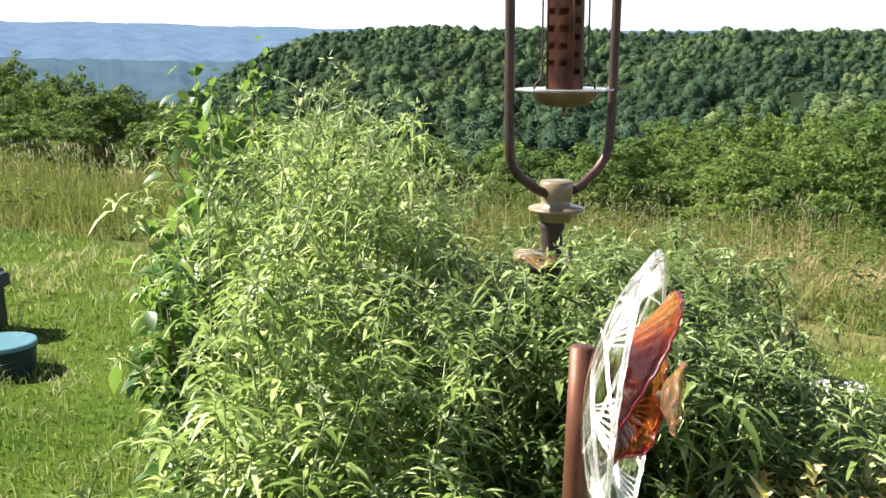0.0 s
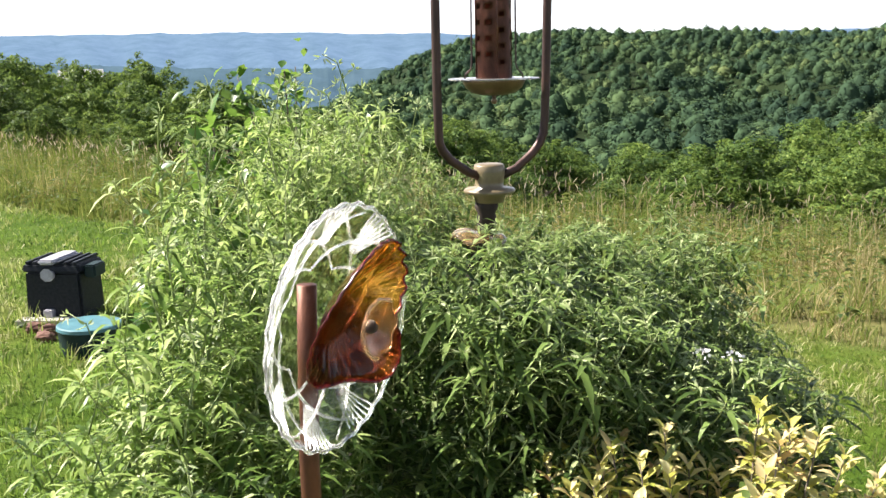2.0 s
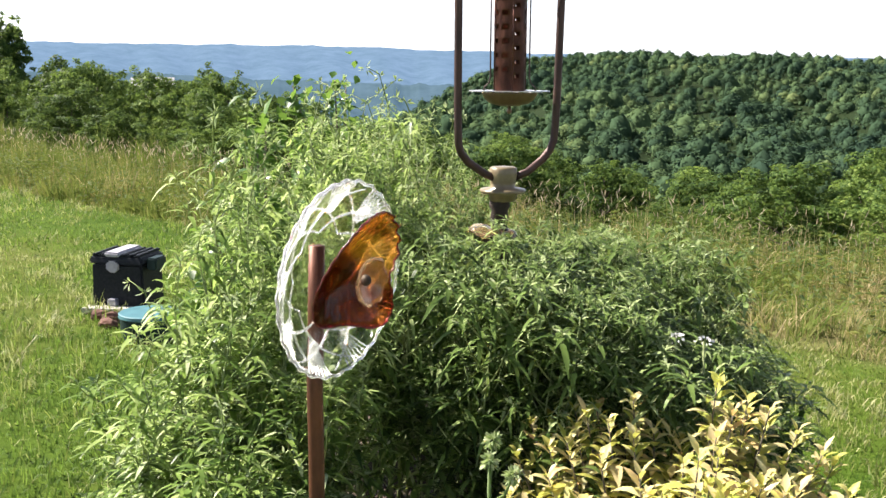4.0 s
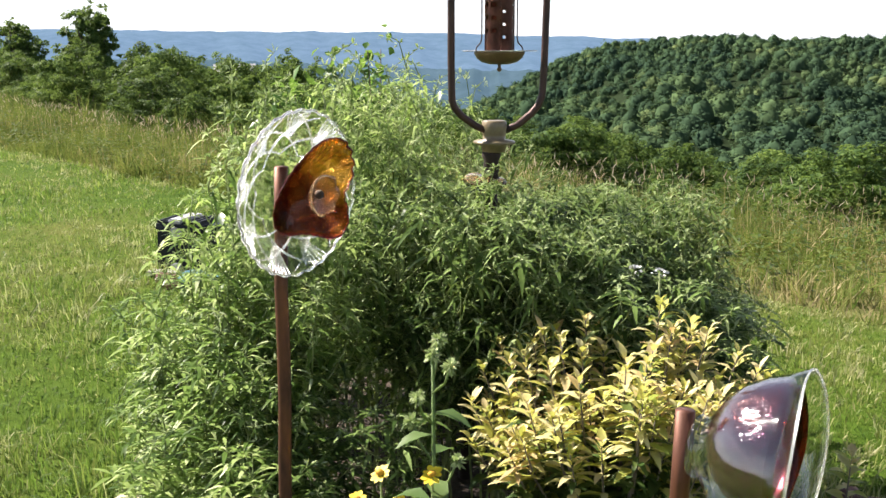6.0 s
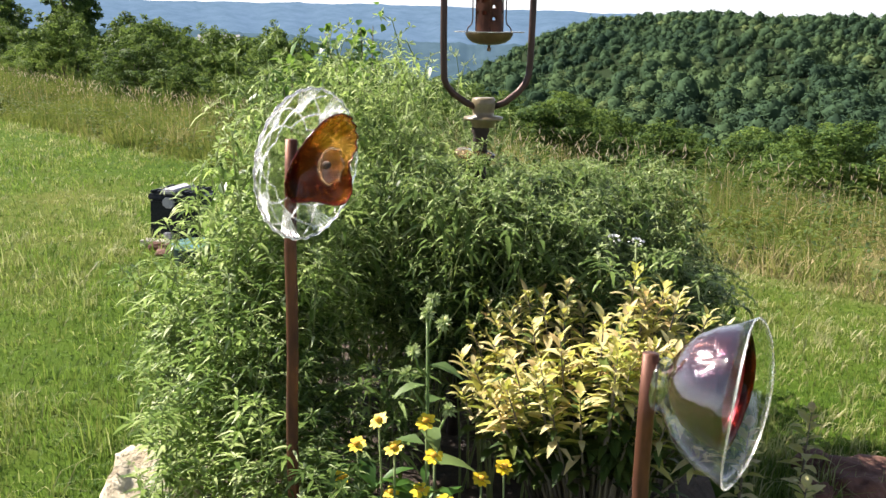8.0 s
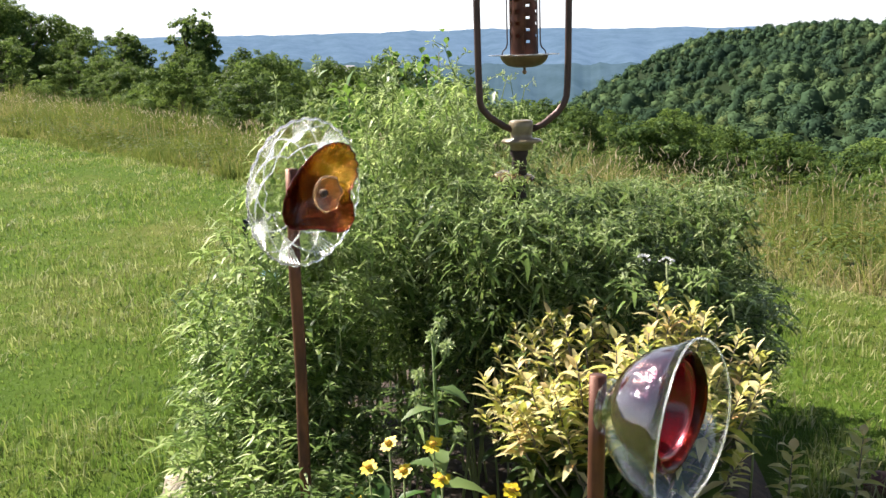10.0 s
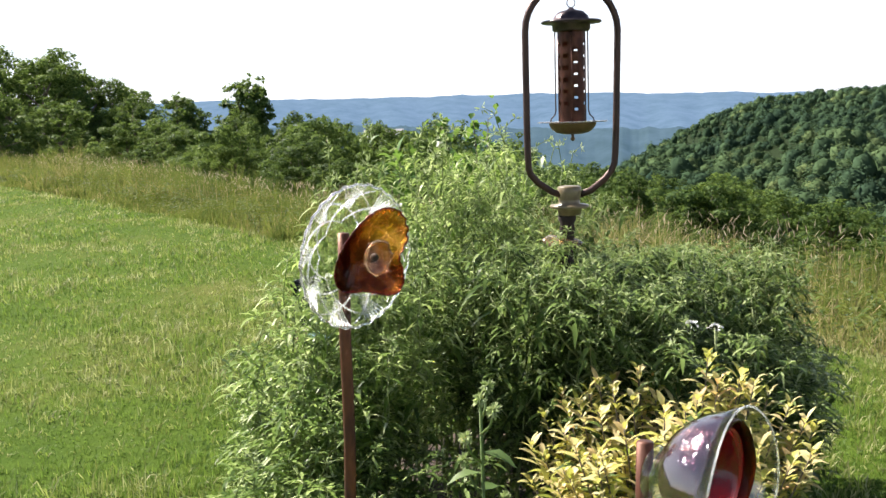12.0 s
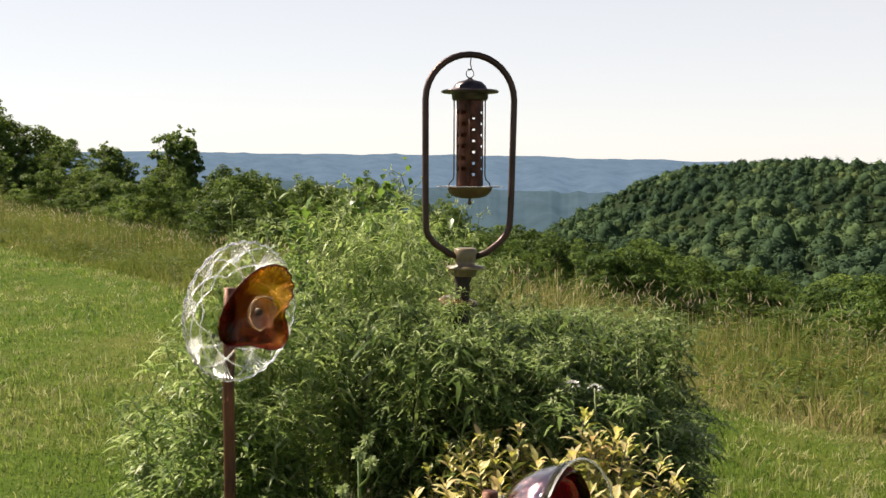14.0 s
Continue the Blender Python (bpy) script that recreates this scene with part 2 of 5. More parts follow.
M["saucer_glass"].node_tree.nodes["Principled BSDF"].inputs["Transmission Weight"].default_value = 0.9
# cut facets of pressed glass: bright, slightly frosted
M["cut_glass"], nodes, links, b = mat("cut_glass", 0.27)
b.inputs["Base Color"].default_value = (0.92, 0.94, 0.94, 1)
b.inputs["Transmission Weight"].default_value = 0.92
b.inputs["IOR"].default_value = 1.48
M["heart_glass"], nodes, links, b = mat("heart_glass", 0.1)
b.inputs["Base Color"].default_value = (0.88, 0.66, 0.44, 1)
b.inputs["Transmission Weight"].default_value = 0.97
b.inputs["IOR"].default_value = 1.36
bump(nodes, links, b, tex_noise(nodes, links, 60, 2), 0.3, 0.003)
# iridescent wash over glass
M["lustre_glass"], nodes, links, b = mat("lustre_glass", 0.16)
b.inputs["Transmission Weight"].default_value = 0.72
f = tex_noise(nodes, links, 11, 3)
bump(nodes, links, b, tex_noise(nodes, links, 48, 3), 0.7, 0.008)
links.new(ramp(nodes, links, f, [(0.3, (0.028, 0.006, 0.010)), (0.48, (0.075, 0.018, 0.026)), (0.58, (0.11, 0.028, 0.016)), (0.72, (0.19, 0.075, 0.018))]), b.inputs["Base Color"])
b.inputs["Coat Weight"].default_value = 0.45
b.inputs["Coat Tint"].default_value = (0.82, 0.74, 1.0, 1)
b.inputs["Coat Roughness"].default_value = 0.06
links.new(nodes["Bump"].outputs[0], b.inputs["Coat Normal"])
M["black_plastic"], nodes, links, b = mat("black_plastic", 0.45)
b.inputs["Specular IOR Level"].default_value = 0.12
f = tex_noise(nodes, links, 60, 4)
links.new(ramp(nodes, links, f, [(0.3, (0.010, 0.012, 0.016)), (0.7, (0.024, 0.026, 0.032))]), b.inputs["Base Color"])
M["grey_plastic"], nodes, links, b = mat("grey_plastic", 0.5)
links.new(ramp(nodes, links, tex_noise(nodes, links, 50, 4), [(0.3, (0.30, 0.29, 0.33)), (0.7, (0.40, 0.39, 0.44))]), b.inputs["Base Color"])
M["teal"], nodes, links, b = mat("teal", 0.42)
links.new(ramp(nodes, links, tex_noise(nodes, links, 18, 5), [(0.3, (0.045, 0.13, 0.16)), (0.7, (0.075, 0.19, 0.22))]), b.inputs["Base Color"])
M["dark_green"], nodes, links, b = mat("dark_green", 0.5)
b.inputs["Specular IOR Level"].default_value = 0.25
links.new(ramp(nodes, links, tex_noise(nodes, links, 18, 5), [(0.3, (0.006, 0.017, 0.019)), (0.7, (0.013, 0.030, 0.032))]), b.inputs["Base Color"])
M["limestone"], nodes, links, b = mat("limestone", 0.9)
f = tex_noise(nodes, links, 13, 8, 0.65)
links.new(ramp(nodes, links, f, [(0.3, (0.33, 0.25, 0.16)), (0.5, (0.58, 0.49, 0.37)), (0.72, (0.72, 0.66, 0.55))]), b.inputs["Base Color"])
bump(nodes, links, b, f, 1.0, 0.05)
M["redstone"], nodes, links, b = mat("redstone", 0.9)
f = tex_noise(nodes, links, 16, 8, 0.65)
links.new(ramp(nodes, links, f, [(0.3, (0.07, 0.032, 0.024)), (0.6, (0.16, 0.075, 0.052)), (0.8, (0.28, 0.18, 0.13))]), b.inputs["Base Color"])
bump(nodes, links, b, f, 0.6, 0.012)
M["mulch"], nodes, links, b = mat("mulch", 0.95)
f = tex_noise(nodes, links, 30, 8, 0.7)
links.new(ramp(nodes, links, f, [(0.3, (0.022, 0.015, 0.01)), (0.6, (0.07, 0.045, 0.03)), (0.85, (0.16, 0.11, 0.08))]), b.inputs["Base Color"])
bump(nodes, links, b, f, 1.0, 0.03)
M["petal"] = leaf_material("petal", [(0.1, (0.72, 0.50, 0.01)), (0.9, (0.85, 0.66, 0.04))], 0.5, 0.3, (0.9, 0.7, 0.05))
M["flower_eye"], nodes, links, b = mat("flower_eye", 0.8)
links.new(ramp(nodes, links, tex_noise(nodes, links, 300, 3), [(0.3, (0.42, 0.20, 0.01)), (0.7, (0.66, 0.38, 0.02))]), b.inputs["Base Color"])
M["white_petal"] = leaf_material("white_petal", [(0.1, (0.66, 0.64, 0.68)), (0.9, (0.82, 0.8, 0.82))], 0.6, 0.3, (0.8, 0.8, 0.8))
M["old_board"], nodes, links, b = mat("old_board", 0.8)
links.new(ramp(nodes, links, tex_noise(nodes, links, 14, 6, 0.6, (0.15, 1, 1)), [(0.3, (0.24, 0.22, 0.19)), (0.7, (0.42, 0.40, 0.36))]), b.inputs["Base Color"])
M["white_paint"], nodes, links, b = mat("white_paint", 0.6)
links.new(ramp(nodes, links, tex_noise(nodes, links, 3, 4), [(0.3, (0.70, 0.70, 0.72)), (0.7, (0.80, 0.80, 0.80))]), b.inputs["Base Color"])
M["house_roof"], nodes, links, b = mat("house_roof", 0.8)
links.new(ramp(nodes, links, tex_noise(nodes, links, 5, 4), [(0.3, (0.22, 0.22, 0.24)), (0.7, (0.32, 0.32, 0.34))]), b.inputs["Base Color"])

# the land: mown lawn, hay meadow and woodland floor in one sheet
M["land"], nodes, links, b = mat("land", 0.95)
b.inputs["Specular IOR Level"].default_value = 0.05
fine = tex_noise(nodes, links, 16, 8, 0.7)
wide = tex_noise(nodes, links, 0.55, 5, 0.6)
lawn_c = ramp(nodes, links, wide, [(0.3, (0.05, 0.095, 0.010)), (0.5, (0.075, 0.12, 0.016)), (0.68, (0.125, 0.135, 0.034)), (0.8, (0.17, 0.15, 0.055))])
lawn_c = mixed(nodes, links, lawn_c, ramp(nodes, links, fine, [(0.3, (0.35, 0.4, 0.3)), (0.7, (1.0, 1.0, 1.0))]), 0.75, "MULTIPLY")
mead_c = ramp(nodes, links, wide, [(0.3, (0.06, 0.09, 0.02)), (0.5, (0.11, 0.12, 0.04)), (0.7, (0.17, 0.155, 0.06))])
att = nodes.new("ShaderNodeVertexColor")
att.layer_name = "cover"
sep = nodes.new("ShaderNodeSeparateColor")
links.new(att.outputs[0], sep.inputs[0])
c = mixed(nodes, links, lawn_c, mead_c, sep.outputs[0])
# woodland floor, darkened to near black to paint shade between the crowns
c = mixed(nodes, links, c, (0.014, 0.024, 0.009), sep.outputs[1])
links.new(c, b.inputs["Base Color"])
bump(nodes, links, b, fine, 0.6, 0.03)

# wooded ridges, their blue haze painted in as a glowing surface colour
def haze_glow_material(name, top, low, strength):
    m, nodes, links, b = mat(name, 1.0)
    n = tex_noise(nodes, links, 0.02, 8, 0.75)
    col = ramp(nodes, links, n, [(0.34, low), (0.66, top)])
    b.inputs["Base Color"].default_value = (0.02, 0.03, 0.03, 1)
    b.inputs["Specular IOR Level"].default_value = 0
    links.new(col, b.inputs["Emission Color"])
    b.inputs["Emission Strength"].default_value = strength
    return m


M["far_ridge_haze"] = haze_glow_material("far_ridge_haze", (0.080, 0.122, 0.188), (0.050, 0.085, 0.134), 1.0)
M["near_ridge_haze"] = haze_glow_material("near_ridge_haze", (0.042, 0.070, 0.100), (0.022, 0.043, 0.062), 1.0)


# ---- mesh helpers ----
def part(name, data, material, parent=None, label="", smooth=True):
    """One mesh object from a bmesh or a mesh."""
    if isinstance(data, bmesh.types.BMesh):
        me = bpy.data.meshes.new(name)
        bmesh.ops.recalc_face_normals(data, faces=data.faces)
        data.to_mesh(me)
        data.free()
    else:
        me = data
    if not me.materials:
        me.materials.append(material)
    if smooth:
        me.shade_smooth()
    ob = new(name, me)
    if parent:
        ob.parent = parent
    if label:
        tagged(ob, label)
    return ob


def mesh_from(name, verts, quads, tris=None):
    me = bpy.data.meshes.new(name)
    verts = np.asarray(verts, dtype=np.float32)
    nq, nt = len(quads), 0 if tris is None else len(tris)
    loops = np.asarray(quads, dtype=np.int32).ravel() if nq else np.zeros(0, np.int32)
    starts = np.arange(nq, dtype=np.int32) * 4
    if nt:
        loops = np.concatenate([loops, np.asarray(tris, dtype=np.int32).ravel()])
        starts = np.concatenate([starts, nq * 4 + np.arange(nt, dtype=np.int32) * 3])
    me.vertices.add(len(verts))
    me.vertices.foreach_set("co", verts.ravel())
    me.loops.add(len(loops))
    me.loops.foreach_set("vertex_index", loops)
    me.polygons.add(nq + nt)
    me.polygons.foreach_set("loop_start", starts)
    me.update(calc_edges=True)
    me.validate()
    return me


def unit(v):
    return v / np.maximum(np.linalg.norm(v, axis=-1, keepdims=True), 1e-9)


def leaves_mesh(name, base, way, up, length, width, droop=0.25, fold=0.15, wide_at=0.4, simple=False):
    """Many leaves: base points, directions, upward normals, sizes. Each leaf is folded along its rib and bent down."""
    n = len(base)
    way = unit(way)
    side = unit(np.cross(way, up))
    up = np.cross(side, way)
    L, W = np.broadcast_to(length, n)[:, None], np.broadcast_to(width, n)[:, None]
    D = np.broadcast_to(droop, n)[:, None]

    def at(t, w, lift):
        p = base + way * L * t + side * W * w * 0.5 + up * W * lift
        p = p.copy()
        p[:, 2] -= (D * L)[:, 0] * t * t
        return p
    if simple == "tri":
        v = np.stack([at(0, -1, fold), at(0, 1, fold), at(1, 0, 0)], 1).reshape(-1, 3)
        return mesh_from(name, v, [], np.arange(n * 3).reshape(-1, 3))
    if simple:
        v = np.stack([at(0, 0, 0), at(wide_at, 1, fold), at(1, 0, 0), at(wide_at, -1, fold)], 1).reshape(-1, 3)
        i = np.arange(n)[:, None] * 4
        return mesh_from(name, v, i + np.array([[0, 1, 2, 3]]))
    a, c = wide_at, wide_at + (1 - wide_at) * 0.5
    v = np.stack([at(0, 0, 0), at(a, -1, fold), at(a, 0, 0), at(a, 1, fold), at(c, -0.72, fold * 0.7), at(c, 0, 0), at(c, 0.72, fold * 0.7), at(1, 0, 0)], 1).reshape(-1, 3)
    i = np.arange(n)[:, None] * 8
    q = np.concatenate([i + np.array([[1, 4, 5, 2]]), i + np.array([[2, 5, 6, 3]])])
    t = np.concatenate([i + np.array([[0, 1, 2]]), i + np.array([[0, 2, 3]]), i + np.array([[4, 7, 5]]), i + np.array([[5, 7, 6]])])
    return mesh_from(name, v, q, t)


def tube(bm, pts, radii, seg=8, caps=True):
    """A pipe through points."""
    pts = [Vector(p) for p in pts]
    if not hasattr(radii, "__len__"):
        radii = [radii] * len(pts)
    rings, ref = [], Vector((0.31, 0.95, 0.05))
    for k, p in enumerate(pts):
        d = (pts[min(k + 1, len(pts) - 1)] - pts[max(k - 1, 0)]).normalized()
        if abs(d.dot(ref)) > 0.95:
            ref = Vector((1, 0, 0.1))
        a = d.cross(ref).normalized()
        c = d.cross(a)
        ref = a.cross(d)
        rings.append([bm.verts.new(p + (a * math.cos(q) + c * math.sin(q)) * radii[k]) for q in (2 * math.pi * j / seg for j in range(seg))])
    for r0, r1 in zip(rings, rings[1:]):
        for j in range(seg):
            bm.faces.new((r0[j], r0[(j + 1) % seg], r1[(j + 1) % seg], r1[j]))
    if caps:
        bm.faces.new(rings[0])
        bm.faces.new(rings[-1])
    return bm


def lathe(bm, profile, seg=32, warp=None, close=True):
    """Turned form round z. profile: (radius, height); closed into a solid skin when close."""
    rings = []
    for k, (r, z) in enumerate(profile):
        if r < 1e-6:
            rings.append([bm.verts.new((0, 0, z))])
            continue
        ring = []
        for j in range(seg):
            q = 2 * math.pi * j / seg
            p = Vector((r * math.cos(q), r * math.sin(q), z))
            ring.append(bm.verts.new(warp(p, r, q, k) if warp else p))
        rings.append(ring)
    pairs = list(zip(rings, rings[1:]))
    if close and len(rings[0]) > 1 and len(rings[-1]) > 1:
        pairs.append((rings[-1], rings[0]))
    for a, c in pairs:
        for j in range(seg):
            k = (j + 1) % seg
            if len(a) == 1 and len(c) == 1:
                continue
            if len(a) == 1:
                bm.faces.new((a[0], c[j], c[k]))
            elif len(c) == 1:
                bm.faces.new((a[j], a[k], c[0]))
            else:
                bm.faces.new((a[j], a[k], c[k], c[j]))
    return bm


def box(bm, sx, sy, sz, at=(0, 0, 0), bevel=0.0, taper=1.0):
    made = bmesh.ops.create_cube(bm, size=1)["verts"]
    for v in made:
        k = taper if v.co.z > 0 else 1.0
        v.co = Vector((v.co.x * sx * k + at[0], v.co.y * sy * k + at[1], v.co.z * sz + at[2]))
    if bevel:
        es = list({e for v in made for e in v.link_edges})
        bmesh.ops.bevel(bm, geom=es, offset=bevel, segments=2, affect="EDGES")
    return bm


def thing(name, m, label, category, group="", kind=""):
    ob = new(name)
    ob.empty_display_size = 0.1
    ob.matrix_world = m
    return tagged(ob, label, category, group, kind)


def twin(ob, m):
    """A copy at the pose and scale of m alone."""
    k = ob.scale
    return copy_thing(ob, m @ Matrix.Diagonal((1 / k.x, 1 / k.y, 1 / k.z, 1)))


# ---- the lie of the land ----
EDGE_X, EDGE_Y = 2.6, 4.42


def beyond(x, y):
    """Distance past the mown edge, and along it to the west."""
    return 0.625 * (x - EDGE_X) + 0.78 * (y - EDGE_Y), -0.78 * (x - EDGE_X) + 0.625 * (y - EDGE_Y)


def smooth(a, lo, hi):
    t = np.clip((a - lo) / (hi - lo), 0, 1)
    return t * t * (3 - 2 * t)


def patches(x, y, size, seed):
    """Smooth random field between 0 and 1 with spots of about the given size."""
    table = np.random.default_rng(seed).random((64, 64))
    u, v = np.asarray(x) / size + 900, np.asarray(y) / size + 900
    i, j = np.floor(u).astype(int), np.floor(v).astype(int)
    a, b = smooth(u - i, 0, 1), smooth(v - j, 0, 1)
    i, j, k, l = i % 64, j % 64, (i + 1) % 64, (j + 1) % 64
    return (table[i, j] * (1 - a) + table[k, j] * a) * (1 - b) + (table[i, l] * (1 - a) + table[k, l] * a) * b


def meadow_depth(u):
    return 5.6 - 2.0 * smooth(u, -2, 8)


def land_height(x, y):
    x, y = np.asarray(x, float), np.asarray(y, float)
    s, u = beyond(x, y)
    d = np.maximum(s, 0)
    m = meadow_depth(u)
    west = 1 - smooth(np.degrees(np.arctan2(x - 1.0, y + 0.5)), -38, -25)
    slope = 0.135 - 0.075 * west
    z = 0.2 - slope * np.minimum(d, m) - 0.24 * (1 - 0.72 * west) * np.clip(d - m, 0, 110) - 0.12 * np.clip(d - m - 110, 0, 250)
    z = z + 0.03 * np.sin(x * 0.9 + 1) * np.sin(y * 0.7) * smooth(np.hypot(x - 0.8, y - 1.8), 2.5, 6)
    # wooded hill across the valley
    px, py = x - 1.0, y + 0.5
    dist, az = np.hypot(px, py), np.degrees(np.arctan2(px, py))
    el = np.interp(az, [-22, -12, -8, -5.6, -2.5, 0.3, 3, 8, 14, 20, 30, 45, 60], [-7.2, -6.0, -4.3, -2.8, -1.15, -0.05, 0.15, 0.0, 0.05, -0.25, -0.2, -0.45, -2.6])
    top = 1.6 + 640 * np.tan(np.radians(el))
    foot = -21.0
    hill = foot + (top - foot) * smooth(dist, 150, 690) ** 0.9 - 55 * smooth(dist, 700, 1100)
    side = smooth(az, -24, -14) * (1 - smooth(az, 60, 85)) * smooth(dist, 110, 170)
    hill = hill + 5.5 * np.sin(az * 0.62 + dist * 0.006) * np.sin(dist * 0.011 + az * 0.2 + 1) * smooth(dist, 200, 330) * (1 - smooth(dist, 560, 680))
    z = z * (1 - side) + np.maximum(hill, -75) * side
    return np.maximum(z, -75)


def build_land():
    rings, turns = 190, 288
    rad = 0.25 * (4900 / 0.25) ** (np.arange(rings) / (rings - 1))
    ang = np.arange(turns) * 2 * math.pi / turns
    R, A = np.meshgrid(rad, ang, indexing="ij")
    X, Y = 0.8 + R * np.sin(A), 0.5 + R * np.cos(A)
    Z = land_height(X, Y)
    v = np.stack([X, Y, Z], -1).reshape(-1, 3)
    v = np.concatenate([v, [[0.8, 0.5, 0.2]]])
    i, j = np.meshgrid(np.arange(rings - 1), np.arange(turns), indexing="ij")
    k = (j + 1) % turns
    q = np.stack([i * turns + j, i * turns + k, (i + 1) * turns + k, (i + 1) * turns + j], -1).reshape(-1, 4)
    j = np.arange(turns)
    t = np.stack([np.full(turns, len(v) - 1), (j + 1) % turns, j], -1)
    me = mesh_from("ground", v, q, t)
    s, u = beyond(v[:, 0], v[:, 1])
    col = np.zeros((len(v), 4), np.float32)
    col[:, 0] = smooth(s, 0.1, 0.5)
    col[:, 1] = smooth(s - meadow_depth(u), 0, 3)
    col[:, 3] = 1
    layer = me.color_attributes.new("cover", "FLOAT_COLOR", "POINT")
    layer.data.foreach_set("color", col.ravel())
    me.polygons.foreach_set("use_smooth", np.ones(len(me.polygons), bool))
    me.flip_normals()
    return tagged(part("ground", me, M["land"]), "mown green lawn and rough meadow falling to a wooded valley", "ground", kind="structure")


build_land()


def build_ridge(name, dist, az0, az1, crest, foot, depth, material, label, wob):
    """A long wooded ridge: a solid slope with an uneven crest."""
    n, rows = 420, 8
    az = np.radians(np.linspace(az0, az1, n))
    deg = np.degrees(az)
    el = np.interp(deg, *zip(*crest))
    h = dist * np.tan(np.radians(el)) + 1.6
    rng = np.random.default_rng(5)
    fine = np.convolve(rng.normal(0, 1, n + 12), np.ones(5) / 5, "same")[6:n + 6] * wob
    v = []
    for r in range(rows):
        f = r / (rows - 1)
        d = dist - depth * (1 - f)
        z = foot + (h + fine - foot) * f ** 1.3 + wob * 2.5 * np.sin(deg * 2.1 + r) * (1 - f) * f * 4
        v.append(np.stack([1 + d * np.sin(az), d * np.cos(az), z], -1))
    v.append(np.stack([1 + (dist + depth * 0.3) * np.sin(az), (dist + depth * 0.3) * np.cos(az), np.full(n, foot)], -1))
    v = np.concatenate(v)
    i, j = np.meshgrid(np.arange(rows), np.arange(n - 1), indexing="ij")
    q = np.stack([i * n + j, i * n + j + 1, (i + 1) * n + j + 1, (i + 1) * n + j], -1).reshape(-1, 4)
    return tagged(part(name, mesh_from(name, v, q), material), label, "ridge", kind="structure")


build_ridge("backdrop", 3000, -75, 75, [(-75, 1.0), (-45, 0.95), (-25, 0.85), (-16, 0.82), (-8, 0.7), (-2, 0.5), (4, 0.3), (30, 0.2), (75, 0.3)], -140, 1300, M["far_ridge_haze"], "long wooded ridge across the valley, painted in glowing haze blue", 3.5)
build_ridge("backdrop_spur", 1500, -36, 4, [(-36, -1.0), (-30, -0.9), (-24, -0.5), (-20, -0.75), (-15, -1.0), (-10, -1.15), (-4, -1.3), (4, -1.4)], -110, 500, M["near_ridge_haze"], "wooded spur in the valley, painted in glowing blue-green haze", 2.0)


# ---- woods ----
def crown_points(rng, n, blobs, flat=0.8):
    """Leaf places on lumpy blobs: (centre, radius) each; with outward ways."""
    c = np.array([b[0] for b in blobs], float)
    r = np.array([b[1] for b in blobs], float)
    w = r ** 2 / np.sum(r ** 2)
    k = rng.choice(len(blobs), n, p=w)
    d = unit(rng.normal(0, 1, (n, 3)))
    rad = r[k] * (0.55 + 0.5 * rng.random(n) ** 0.5)
    p = c[k] + d * rad[:, None] * np.array([1, 1, flat])
    return p, d, k


def tree_variant(seed, height, spread, leaf, count, trunk_to=0.35, narrow=False, name="tree", label="", category="tree"):
    """A tree or bush with its foot at the origin: tapered trunk, limbs, and a crown of small leaves."""
    rng = np.random.default_rng(seed)
    root = thing(name, Matrix(), label, category)
    bm = bmesh.new()
    lean = rng.normal(0, 0.03, 2)
    low = height < 4
    tr = 0.012 * height + 0.01 if low else 0.02 * height + 0.02
    tube(bm, [(lean[0] * height * t, lean[1] * height * t, height * 0.85 * t - 0.2 * (t == 0)) for t in (0, 0.25, 0.5, 0.75, 1)], [tr * 1.3, tr, tr * 0.75, tr * 0.5, tr * 0.2], 7)
    blobs = []
    m = (24 if low else 26) if not narrow else 40
    for i in range(m):
        f = (i + 0.5) / m
        z = height * (trunk_to * 0.6 + (0.93 - trunk_to * 0.6) * f)
        reach = spread * (1 - f) ** 0.55 if narrow else spread * math.sin(math.pi * min(0.94, (0.42 if low else 0.3) + (0.52 if low else 0.64) * f)) ** 0.8
        q = i * 2.4 + rng.normal(0, 0.4)
        reach *= rng.uniform(0.35, 1.0)
        c = (lean[0] * z + reach * math.cos(q), lean[1] * z + reach * math.sin(q), z)
        blobs.append((c, spread * rng.uniform(0.22, 0.42) * (0.62 * (1.15 - 0.6 * f) if narrow else 1)))
        tube(bm, [(lean[0] * z * 0.7, lean[1] * z * 0.7, z * 0.7), (c[0] * 0.6, c[1] * 0.6, z * 0.88), c], [tr * 0.45, tr * 0.25, tr * 0.08], 5)
    part("trunk", bm, M["bark"], root)
    # clumps of leaves stand out of every bough
    clumps = []
    for c, r in blobs:
        for j in range(12 if not narrow else 4):
            o = unit(rng.normal(0, 1, 3) + np.array([0, 0, 0.25]))
            clumps.append((np.array(c) + o * r * rng.uniform(0.55, 1.2), r * rng.uniform(0.17, 0.42), o))
    p, d, k = crown_points(rng, count, clumps)
    bough = np.array([c[2] for c in clumps])[k]
    up = unit(0.5 * d + 0.7 * bough + rng.normal(0, 0.48, d.shape) + np.array([0, 0, 0.1]))
    way = unit(np.cross(up, rng.normal(0, 1, d.shape)))
    size = leaf * rng.uniform(0.6, 1.3, count)
    part("crown", leaves_mesh("crown", p, way, up, size, size * 0.9, 0.15, 0.12, 0.45, simple="tri"), M["tree_leaf"], root, smooth=False)
    return root


